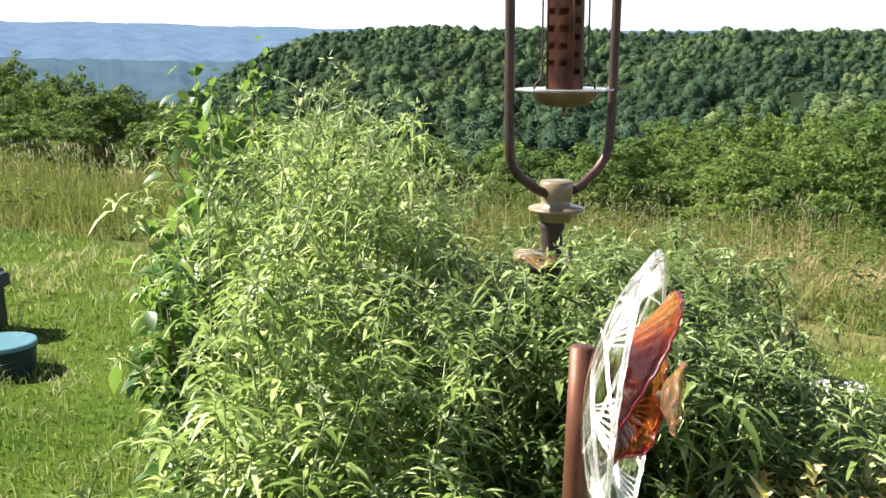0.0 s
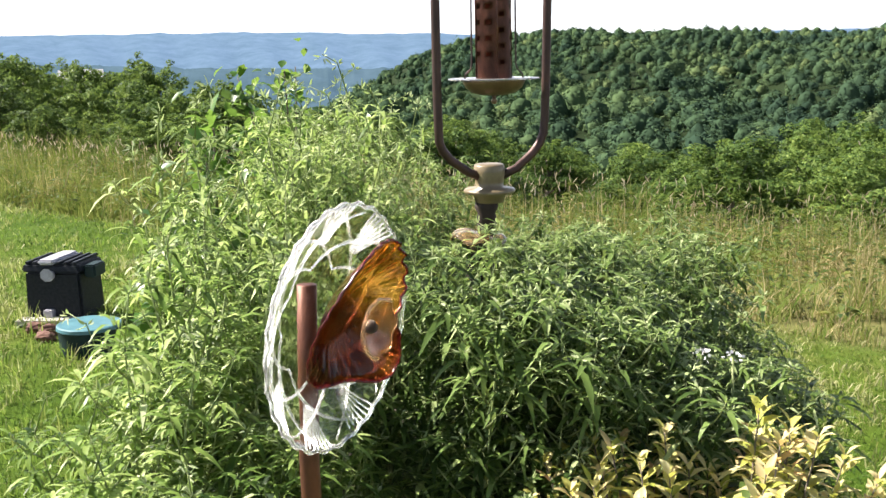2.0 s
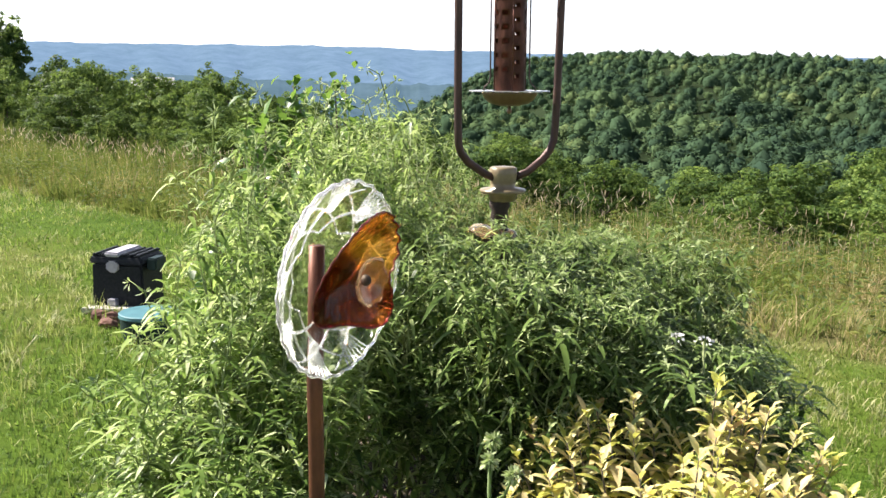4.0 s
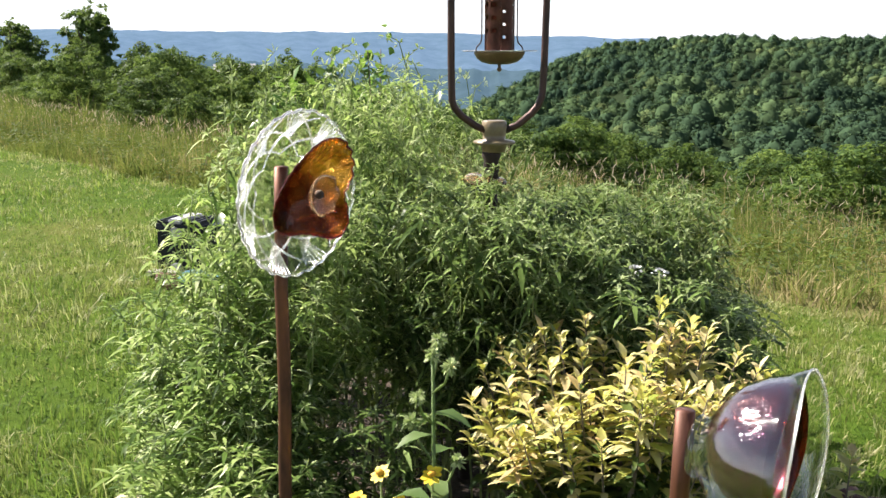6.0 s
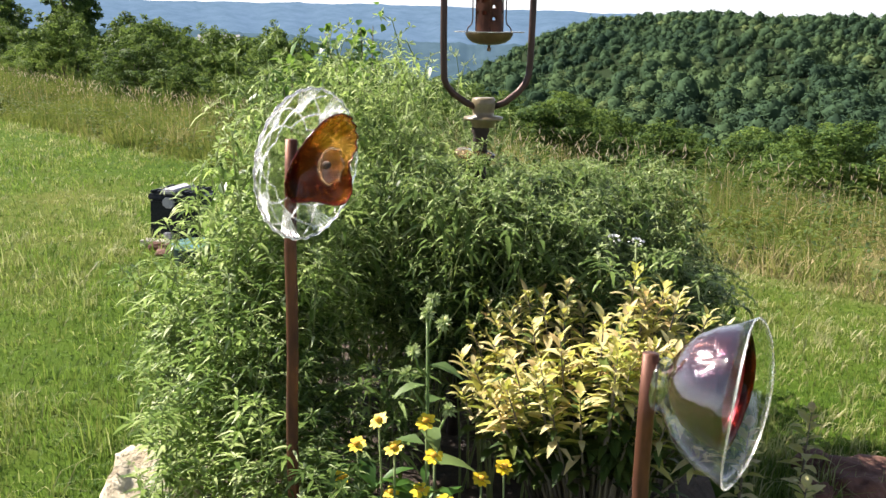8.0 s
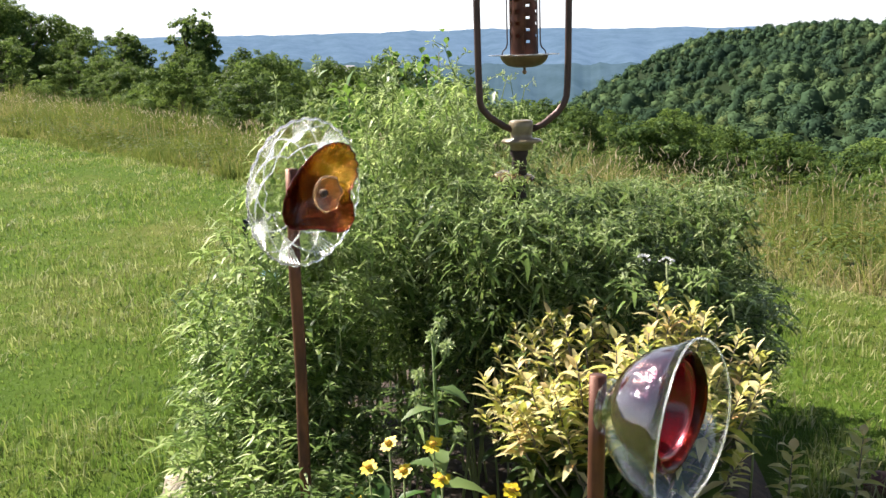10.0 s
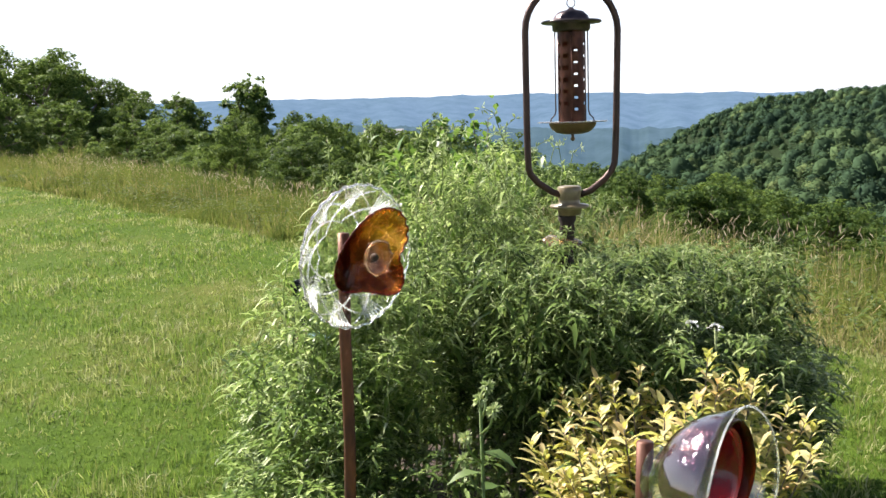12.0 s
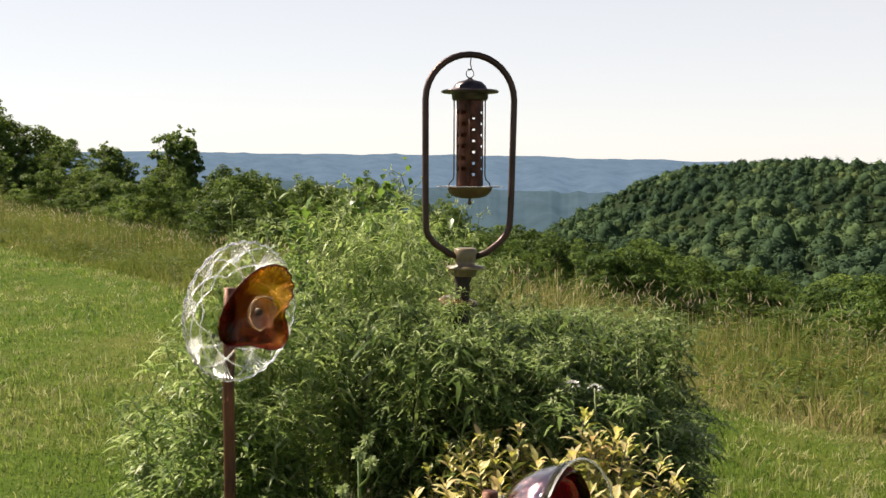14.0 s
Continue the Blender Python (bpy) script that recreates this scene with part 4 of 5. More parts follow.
fresh = weeds + shaded_weeds
rng = random.Random(4)


def top_of(x, y):
    """How high the weeds grow, above the soil."""
    west = max(0.0, min(1.0, (0.78 - x) / 0.3))
    h = 0.74 + 0.28 * west
    front = max(0.0, min(1.0, (y - 1.2) / (0.75 if x < 0.75 else 0.45)))
    return h * (0.62 + 0.38 * front)


def put_weed(x, y, h):
    # the kind with shade in its leaf colour fills the bed's shaded side
    kinds = shaded_weeds if x > (0.72 if y > 1.9 else 0.5) + rng.gauss(0, 0.08) else weeds
    if y < 1.75 and kinds is weeds:
        kinds = weeds[2::3]
    ob = kinds[rng.randrange(len(kinds))]
    k = h
    m = pose(x, y, SOIL - 0.02, rng.gauss(0, 3), rng.gauss(0, 3), rng.uniform(0, 360)) @ Matrix.Diagonal((0.55 + 0.45 * k, 0.55 + 0.45 * k, k, 1))
    if ob in fresh:
        fresh.remove(ob)
        ob.matrix_world = m
    else:
        twin(ob, m)


for i in range(620):
    x, y = rng.uniform(-0.15, 1.4), rng.uniform(1.3, 3.5)
    r = ((x - 0.64) / 0.76) ** 2 + ((y - 2.35) / 1.1) ** 2
    if r > 1 or (y < 1.6 and x > 0.5) or (abs(x - 0.79) < 0.07 and abs(y - 2.05) < 0.12) or rng.random() < 0.36 or x < (0.15 if y < 2 else 0.07):
        continue
    if y > 2.45 and x > 0.55 and rng.random() < 0.65:
        continue
    d = 2.05 - y
    if 0 < d < 0.75 and 0.74 - 0.3 * d < x < 0.81 - 0.08 * d:
        put_weed(x, y, rng.uniform(0.5, 0.64))
        continue
    put_weed(x, y, top_of(x, y) * rng.uniform(0.7, 1.1) * (1 - 0.18 * max(0, r - 0.55)))
for i in range(80):
    x = rng.uniform(0.85, 1.36)
    put_weed(x, rng.uniform(1.68, 2.5), rng.uniform(0.64, 0.78) - 0.22 * max(0.0, (x - 1.08) / 0.28))
for x, y, h in ((0.24, 1.24, 0.5), (0.30, 1.27, 0.55), (0.37, 1.18, 0.5), (0.42, 1.34, 0.62), (0.26, 1.44, 0.68), (0.34, 1.47, 0.72), (0.16, 1.34, 0.5), (0.12, 1.54, 0.62), (0.2, 1.6, 0.74), (0.44, 1.46, 0.7), (0.52, 1.4, 0.62), (0.58, 1.02, 0.4), (0.62, 1.18, 0.44), (0.48, 1.02, 0.4), (0.50, 1.16, 0.46), (0.58, 1.12, 0.42), (0.36, 1.05, 0.42), (0.27, 1.1, 0.45), (0.64, 1.28, 0.48), (0.55, 1.3, 0.55), (0.46, 1.26, 0.6), (0.32, 1.36, 0.66), (0.18, 1.42, 0.6), (0.54, 0.98, 0.5), (0.60, 0.80, 0.44), (0.42, 1.12, 0.55), (0.30, 1.2, 0.6), (0.2, 1.32, 0.5), (0.13, 1.45, 0.55), (0.08, 1.62, 0.6), (0.38, 1.3, 0.72), (0.22, 1.5, 0.8), (0.64, 1.93, 0.7), (0.745, 1.66, 0.88), (0.70, 1.6, 0.84), (0.79, 1.68, 0.62), (0.72, 1.75, 0.6), (0.84, 1.9, 0.82), (0.86, 1.78, 0.84), (0.89, 1.92, 0.82), (0.87, 1.62, 0.78), (0.92, 1.75, 0.82), (0.90, 1.52, 0.72), (0.95, 1.62, 0.78), (0.835, 1.72, 0.8), (1.32, 1.95, 0.6), (1.4, 2.15, 0.58), (1.36, 1.75, 0.5), (1.42, 1.95, 0.45)):
    put_weed(x, y, h)


def sapling(x, y, height, spread, seed, leaf=0.055, count=900):
    rng = np.random.default_rng(seed)
    root = thing("sapling", pose(x, y, SOIL - 0.03), "young broad-leaved green sapling growing among the weeds", "sapling")
    base, way, up = [], [], []
    for k in range(9):
        bm = bmesh.new()
        q = k * 2.4
        top = np.array([spread * math.cos(q) * rng.uniform(0.3, 1), spread * math.sin(q) * rng.uniform(0.3, 1), height * rng.uniform(0.62, 1.0)])
        if k == 0:
            top = np.array([0.02, 0.0, height])
        pts = [np.array([0, 0, -0.02]), top * np.array([0.25, 0.25, 0.45]), top * np.array([0.65, 0.65, 0.8]), top]
        tube(bm, [tuple(p) for p in pts], [0.009, 0.007, 0.005, 0.002], 6)
        part("stem", bm, M["bark"], root)
        for i in range(count // 9):
            t = 0.2 + 0.8 * rng.random()
            p = np.array([np.interp(t * 3, range(4), [v[a] for v in pts]) for a in range(3)]) + rng.normal(0, 0.035, 3)
            d = unit(rng.normal(0, 1, 3) + np.array([0, 0, -0.1]))
            base.append(p), way.append(d), up.append((rng.normal(0, 0.4), rng.normal(0, 0.4), 1))
    n = len(base)
    size = leaf * rng.uniform(0.6, 1.25, n)
    part("leaves", leaves_mesh("leaves", np.array(base), np.array(way), np.array(up), size, size * 0.62, 0.3, 0.14, 0.42), M["sapling_leaf"], root, smooth=False)


sapling(0.04, 2.75, 1.12, 0.2, 1)
sapling(0.12, 3.72, 1.19, 0.28, 2)
sapling(0.04, 2.35, 0.8, 0.16, 3, count=700)


def gold_shrub():
    rng = np.random.default_rng(17)
    root = thing("golden_shrub", pose(1.125, 1.40, SOIL - 0.02), "golden variegated shrub with yellow and cream leaves", "shrub")
    bm = bmesh.new()
    base, way, up, size, high = [], [], [], [], []
    for k in range(150):
        q, r = rng.uniform(0, 6.28), 0.30 * math.sqrt(rng.random())
        top = np.array([r * math.cos(q) * 1.0, r * math.sin(q) * 0.95, 0.665 - 1.2 * r * r - rng.uniform(0, 0.16) + 0.04 * math.sin(q * 3)])
        foot = np.array([top[0] * 0.25, top[1] * 0.25, 0])
        pts = [foot, foot + (top - foot) * np.array([0.35, 0.35, 0.5]), foot + (top - foot) * np.array([0.8, 0.8, 0.8]), top]
        tube(bm, [tuple(p) for p in pts], [0.004, 0.0035, 0.0025, 0.001], 5)
        for i in range(38):
            t = 1 - 0.66 * (i / 38) ** 1.2
            p = np.array([np.interp(t * 3, range(4), [v[a] for v in pts]) for a in range(3)])
            a = i * 2.4 + rng.normal(0, 0.3)
            rise = 1.3 * max(0, (t - 0.8) * 5) + 0.25 + rng.normal(0, 0.15)
            base.append(p), way.append((math.cos(a), math.sin(a), rise)), up.append((-0.4 * math.cos(a), -0.4 * math.sin(a), 1))
            size.append((0.060 - 0.02 * max(0, (t - 0.75) * 4)) * rng.uniform(0.6, 1.3))
            high.append(t > 0.70 + rng.normal(0, 0.1))
    part("branch_work", bm, M["bark"], root)
    size, high = np.array(size), np.array(high)
    base, way, up = np.array(base), np.array(way), np.array(up)
    for name, keep, material in (("golden_leaves", high, M["gold_leaf"]), ("green_leaves", ~high, M["shrub_green"])):
        n = int(keep.sum())
        tagged(part(name, leaves_mesh(name, base[keep], way[keep], up[keep], size[keep], size[keep] * rng.uniform(0.24, 0.38, n), rng.uniform(0.1, 0.6, n), 0.18, 0.4), material, root, smooth=False), kind="stuff")


gold_shrub()


def low_sprig(x, y, seed):
    """Seedling shoot of the golden shrub with pale leaves."""
    rng = np.random.default_rng(seed)
    root = thing("golden_sprig", pose(x, y, SOIL - 0.03), "small pale golden sprig growing in the mulch", "plant", "golden sprigs")
    bm = bmesh.new()
    tube(bm, [(0, 0, 0), (0.01, 0, 0.14), (0.02, 0.01, 0.27)], [0.004, 0.003, 0.001], 5)
    part("stem", bm, M["bark"], root)
    n = 34
    t = np.linspace(0.25, 1, n)
    a = np.arange(n) * 2.4
    base = np.stack([0.02 * t, 0.01 * t, 0.27 * t], -1)
    way = np.stack([np.cos(a), np.sin(a), 0.2 + 0.8 * t ** 3], -1)
    size = rng.uniform(0.035, 0.07, n)
    part("leaves", leaves_mesh("leaves", base, way, np.tile([0, 0, 1.0], (n, 1)), size, size * 0.42, 0.3, 0.16, 0.42), M["gold_leaf"], root, smooth=False)


for k, (x, y) in enumerate(((1.36, 1.12), (1.55, 1.3), (1.48, 1.62), (1.3, 0.95), (1.18, 0.95), (1.65, 1.75), (0.98, 1.0))):
    low_sprig(x, y, k)


def bud_stalk(x, y, height):
    """A hairy upright stalk with broad leaves and round pale buds."""
    rng = np.random.default_rng(2)
    root = thing("budding_stalk", pose(x, y, SOIL - 0.02, 2, 1, 0), "upright hairy stalk with broad leaves and round buds", "plant")
    bm = bmesh.new()
    tube(bm, [(0, 0, 0), (0.006, 0, height * 0.5), (0, 0, height)], [0.0045, 0.0038, 0.003], 7)
    for q, z in ((0.4, 0.62), (2.6, 0.72), (4.3, 0.82), (5.6, 0.9), (1.5, 0.93)):
        tube(bm, [(0, 0, height * z), (0.03 * math.cos(q), 0.03 * math.sin(q), height * z + 0.025), (0.045 * math.cos(q), 0.045 * math.sin(q), height * z + 0.06)], 0.0025, 5)
    part("stem", bm, M["broad_leaf"], root)
    tips = [(0.045 * math.cos(q), 0.045 * math.sin(q), height * z + 0.06) for q, z in ((0.4, 0.62), (2.6, 0.72), (4.3, 0.82), (5.6, 0.9), (1.5, 0.93))] + [(0, 0, height)]
    for p in tips:
        n = 60
        d = unit(rng.normal(0, 1, (n, 3)) + np.array([0, 0, 0.4]))
        part("bud", leaves_mesh("bud", np.array(p) + d * 0.004, d, rng.normal(0, 1, (n, 3)), rng.uniform(0.009, 0.016, n), 0.005, 0.1, 0.2), M["bud"], root, smooth=False)
    n = 14
    a = np.arange(n) * 2.4
    z = np.linspace(0.05, height * 0.85, n)
    size = np.linspace(0.14, 0.07, n) * rng.uniform(0.85, 1.15, n)
    part("leaves", leaves_mesh("leaves", np.stack([0 * z, 0 * z, z], -1), np.stack([np.cos(a), np.sin(a), 0.25 + 0 * a], -1), np.tile([0, 0, 1.0], (n, 1)), size, size * 0.45, 0.5, 0.12, 0.42), M["broad_leaf"], root, smooth=False)


bud_stalk(0.795, 1.06, 0.68)


def daisy(seed):
    """A yellow daisy-like flower on a thin stalk, with a few leaves."""
    rng = np.random.default_rng(seed)
    root = thing("yellow_flower", Matrix(), "bright yellow daisy-like flower on a thin green stalk", "flower", "yellow flowers in the bed")
    h = 0.36
    bm = bmesh.new()
    b = rng.normal(0, 0.025, 2)
    tube(bm, [(0, 0, 0), (b[0], b[1], h * 0.5), (b[0] * 0.6, b[1] * 0.6, h)], [0.0028, 0.0024, 0.002], 6)
    part("stalk", bm, M["weed_stem"], root)
    top = np.array([b[0] * 0.6, b[1] * 0.6, h])
    n = 9
    a = np.arange(n) * 2 * math.pi / n + rng.normal(0, 0.1, n)
    tilt = np.array([0.1, -0.45, 0])
    way = np.stack([np.cos(a), np.sin(a), 0.22 + 0 * a], -1)
    way = way - np.outer(way @ np.array([0, 0.0, 0]), tilt)
    way[:, 2] += way[:, 1] * 0.55
    size = rng.uniform(0.0145, 0.019, n)
    part("petals", leaves_mesh("petals", top + way * 0.003, way, np.tile([0, -0.5, 1.0], (n, 1)), size, size * 0.62, 0.12, 0.06, 0.6), M["petal"], root, smooth=False)
    bm = bmesh.new()
    bmesh.ops.create_uvsphere(bm, u_segments=10, v_segments=6, radius=0.0075)
    for v in bm.verts:
        v.co = Vector((v.co.x, v.co.y, v.co.z * 0.6)) + Vector(top) + Vector((0, -0.002, 0.004))
    part("centre", bm, M["flower_eye"], root)
    n = 40
    a = np.arange(n) * 2.4
    z = rng.uniform(0.02, h * 0.72, n)
    size = rng.uniform(0.05, 0.11, n)
    part("leaves", leaves_mesh("leaves", np.stack([b[0] * z, b[1] * z, z], -1), np.stack([np.cos(a), np.sin(a), 0.7 + 0 * a], -1), np.tile([0, 0, 1.0], (n, 1)), size, size * 0.3, 0.3, 0.12, 0.42), M["sapling_leaf"], root, smooth=False)
    return root


daisies = [daisy(i) for i in range(3)]
rng = random.Random(9)
spots = [(0.81, 1.0, 0.88), (0.67, 1.0, 0.82), (0.755, 1.0, 0.826), (0.955, 1.0, 0.80), (0.61, 1.0, 0.70), (0.846, 1.0, 0.727), (0.913, 1.0, 0.773), (0.707, 1.01, 0.868), (0.826, 0.99, 0.82), (0.646, 1.0, 0.757), (0.734, 1.0, 0.73), (0.806, 0.98, 0.755), (0.655, 0.98, 0.705), (0.79, 0.98, 0.69), (0.70, 0.96, 0.66), (0.87, 0.97, 0.66), (0.63, 0.93, 0.62), (0.75, 0.92, 0.61), (0.84, 0.93, 0.60), (0.93, 0.95, 0.64), (0.68, 0.9, 0.57), (0.80, 0.9, 0.57)]
for i, (x, y, z) in enumerate(spots):
    k = (z - SOIL) / 0.36
    m = pose(x, y, SOIL, 0, 0, rng.uniform(-40, 40)) @ Matrix.Diagonal((1, 1, k, 1))
    if i < 3:
        daisies[i].matrix_world = m
    else:
        twin(daisies[i % 3], m)

# white blossom between the weeds
for k, (x, y, z) in enumerate(((1.154, 1.63, 1.129), (1.209, 1.63, 1.124))):
    g = np.random.default_rng(70 + k)
    root = thing("white_flower", pose(x, y, SOIL - 0.02), "small cluster of white blossom among the weeds", "flower", "white flowers")
    bm = bmesh.new()
    tube(bm, [(0, 0, 0), (0.01, 0, (z - SOIL) * 0.6), (0, 0, z - SOIL)], 0.0025, 5)
    part("stalk", bm, M["weed_stem"], root)
    n = 16
    d = unit(g.normal(0, 1, (n, 3)) + np.array([0, -0.3, 0.5]))
    part("petals", leaves_mesh("petals", np.array([0, 0, z - SOIL]) + d * 0.009 * np.array([1.4, 1.4, 0.6]), d, g.normal(0, 1, (n, 3)), g.uniform(0.006, 0.011, n), 0.007, 0.1, 0.1, 0.6), M["white_petal"], root, smooth=False)


# ---- stones ----
def stone(name, m, size, seed, material, label, group):
    bm = bmesh.new()
    bmesh.ops.create_icosphere(bm, subdivisions=4, radius=1)
    o = Vector((seed * 7.3, seed * 1.7, 0))
    for v in bm.verts:
        p = v.co.copy()
        p = Vector([math.copysign(abs(c) ** 0.88, c) for c in p])
        p *= 1 + 0.28 * noise.noise(p * 1.3 + o) + 0.2 * noise.noise(p * 2.6 + o) + 0.12 * noise.noise(p * 6 + o) + 0.06 * noise.noise(p * 13 + o)
        v.co = Vector((p.x * size[0], p.y * size[1], p.z * size[2]))
    ob = part(name, bm, material)
    ob.matrix_world = m
    return tagged(ob, label, "stone", group)


for k, (x, y, z, sx, sy, sz, tn) in enumerate(((0.04, 1.50, 0.32, 0.13, 0.12, 0.22, 20), (0.10, 1.22, 0.27, 0.13, 0.1, 0.1, -30))):
    stone("boulder", pose(x, y, z, -26, -6, tn), (sx, sy, sz), k + 1, M["limestone"], "pale rough limestone boulder edging the flower bed", "boulders edging the bed")
for k, (x, y, z, sx, sy, sz, tn) in enumerate(((2.02, 2.36, 0.215, 0.17, 0.12, 0.055, 20), (1.93, 2.2, 0.25, 0.075, 0.05, 0.05, 15), (1.84, 2.45, 0.24, 0.09, 0.05, 0.04, 60), (2.02, 2.02, 0.23, 0.08, 0.06, 0.04, 95), (1.80, 2.16, 0.24, 0.06, 0.045, 0.045, 40))):
    stone("red_stone", pose(x, y, z, 5, 8, tn), (sx, sy, sz), k + 11, M["redstone"], "reddish brown stone edging the flower bed", "red stones edging the bed")


# ---- glass flowers on copper pipe ----
def aimed(x, y, z, az, down):
    """z axis towards azimuth az (degrees right of the viewer's side, -y) and tipped down."""
    n = Vector((math.sin(radians(az)) * math.cos(radians(down)), -math.cos(radians(az)) * math.cos(radians(down)), -math.sin(radians(down))))
    a = Vector((0, 0, 1))
    xx = a.cross(n).normalized()
    yy = n.cross(xx)
    m = Matrix((xx, yy, n)).transposed().to_4x4()
    m.translation = (x, y, z)
    return m


def pipe(parent, x0, y0, z0, x1, y1, z1, r, name="pole"):
    bm = bmesh.new()
    n = 12
    tube(bm, [(x0 + (x1 - x0) * i / n + 0.0015 * math.sin(i * 1.7), y0 + (y1 - y0) * i / n, z0 + (z1 - z0) * i / n) for i in range(n + 1)], r, 16)
    ob = part(name, bm, M["copper"], parent, "weathered copper pipe")
    return ob


def no_shadow(ob):
    ob.visible_shadow = False
    return ob


def plate_flower():
    root = thing("glass_plate_flower", Matrix(), "garden flower of a cut-glass plate and amber bowl on copper pipe", "garden ornament")
    pipe(root, 0.556, 0.968, 0.2, 0.571, 0.972, 1.402, 0.0112)
    face = aimed(0.5775, 0.951, 1.367, 63.5, 4)
    R = 0.130

    def dish(r):
        return 0.043 * (r / R) ** 2.3

    seg = 96
    prof = [(r, dish(r)) for r in (0.0001, 0.03, 0.055, 0.078, 0.096, 0.11, 0.121, R)]
    prof[0] = (0, dish(0))
    back = [(r, z - 0.0045) for r, z in reversed(prof)]

    def scallop(p, r, q, k):
        if r > 0.12:
            f = 1 + 0.012 * math.cos(28 * q) * (r - 0.12) / 0.014
            return Vector((p.x * f, p.y * f, p.z))
        return p
    bm = lathe(bmesh.new(), prof + back, seg, scallop, close=False)
    bm.transform(face)
    plate = no_shadow(part("plate", bm, M["plate_glass"], root, "clear cut-glass plate with a scalloped rim"))
    # cut lines crossing over the plate
    for turn in (1, -1):
        for k in range(9):
            bm = bmesh.new()
            pts = []
            for i in range(15):
                f = i / 14
                r = 0.06 + (R - 0.006 - 0.06) * f
                q = k * 2 * math.pi / 9 + turn * (1.25 * f ** 0.9 - 0.35)
                pts.append(face @ Vector((r * math.cos(q), r * math.sin(q), dish(r) + 0.0006)))
            tube(bm, pts, [0.0008 + 0.0011 * math.sin(math.pi * (0.1 + 0.85 * i / 14)) for i in range(15)], 6)
            no_shadow(part("cut_line", bm, M["cut_glass"], plate, "bright cut facet"))
    # fans of short cuts at the rim
    for fan in range(9):
        for j in range(7):
            q = (fan + 0.28) * 2 * math.pi / 9 + (j - 3) * 0.062
            q0 = (fan + 0.28) * 2 * math.pi / 9 + (j - 3) * 0.022
            bm = bmesh.new()
            pts = [face @ Vector((r * math.cos(q0 + (q - q0) * t), r * math.sin(q0 + (q - q0) * t), dish(r) + 0.0006)) for t, r in ((0, 0.086), (0.35, 0.100), (0.7, 0.114), (1, 0.127))]
            tube(bm, pts, [0.0005, 0.0010, 0.0014, 0.0011], 5)
            no_shadow(part("rim_cut", bm, M["cut_glass"], plate))
    bm = bmesh.new()
    ring = [face @ (Vector((math.cos(q), math.sin(q), 0)) * (R * (1 + 0.012 * math.cos(28 * q))) + Vector((0, 0, dish(R) - 0.002))) for q in (2 * math.pi * i / 168 for i in range(169))]
    tube(bm, ring, 0.0024, 6, caps=False)
    no_shadow(part("rim", bm, M["cut_glass"], plate, "thick bright rim"))
    # amber bowl with a ruffled lip
    bowl = face @ pose(0.041, 0.0, 0.005, 0, 0, 0)

    def ruffle(p, r, q, k):
        # a tipped lip pinched in at one side and below, with pressed ribs
        f = (r / 0.085) ** 1.7

        def swell(at, width):
            d = (q - radians(at) + math.pi) % (2 * math.pi) - math.pi
            return math.exp(-(d / radians(width)) ** 2)
        pull = 1 + f * (0.07 * swell(52, 26) - 0.36 * swell(-12, 24) + 0.16 * swell(-52, 20) - 0.16 * swell(-98, 26) + 0.06 * swell(-140, 26))
        lift = 0.004 + 0.006 * math.cos(q) + 0.016 * math.sin(q) - 0.001 * math.cos(2 * q) - 0.011 * math.sin(2 * q)
        rib = 0.0032 * f * math.cos(26 * q) * (0.3 + swell(45, 45))
        return Vector((p.x * pull, p.y * pull, p.z + f * lift + rib))
    prof = [(0.0, 0.0), (0.018, 0.001), (0.034, 0.006), (0.048, 0.014), (0.062, 0.024), (0.074, 0.031), (0.085, 0.036)]
    bm = lathe(bmesh.new(), prof + [(r, z + 0.0016) for r, z in reversed(prof)], 156, ruffle, close=False)
    bm.transform(bowl)
    no_shadow(part("bowl", bm, M["amber_glass"], root, "amber and red glass bowl with a ruffled lip"))
    bm = bmesh.new()
    ring = []
    for i in range(97):
        q = 2 * math.pi * i / 96
        ring.append(bowl @ (ruffle(Vector((0.085 * math.cos(q), 0.085 * math.sin(q), 0.036)), 0.085, q, 0) + Vector((0, 0, 0.0017))))
    tube(bm, ring, 0.0016, 6, caps=False)
    part("lip", bm, M["wine_glass"], root, "dark ruffled lip")
    # little clear dish and knob standing out of the middle
    heart = face @ pose(0.021, 0, 0.058)
    prof = [(0.0, 0.0), (0.012, 0.001), (0.02, 0.007), (0.027, 0.012), (0.033, 0.014)]

    def petals(p, r, q, k):
        f = 1 + 0.04 * math.cos(7 * q) * (r / 0.033) ** 2
        return Vector((p.x * f, p.y * f, p.z + 0.0015 * math.cos(7 * q) * (r / 0.033) ** 2))
    bm = lathe(bmesh.new(), prof + [(r, z + 0.003) for r, z in reversed(prof)], 56, petals, close=False)
    bm.transform(heart)
    no_shadow(part("heart", bm, M["heart_glass"], root, "small clear scalloped dish"))
    bm = lathe(bmesh.new(), [(0, 0.012), (0.005, 0.0115), (0.0075, 0.007), (0.007, 0.002), (0.004, 0.0), (0.003, -0.004), (0, -0.004)], 16, close=False)
    bm.transform(heart)
    part("knob", bm, M["rust"], root, "dark bolt and round knob")
    bm = bmesh.new()
    tube(bm, [heart @ (petals(Vector((0.033 * math.cos(q), 0.033 * math.sin(q), 0.0155)), 0.033, q, 0)) for q in (2 * math.pi * i / 84 for i in range(85))], 0.0006, 6, caps=False)
    no_shadow(part("heart_rim", bm, M["heart_glass"], root, "bright scalloped rim of the small dish"))


plate_flower()


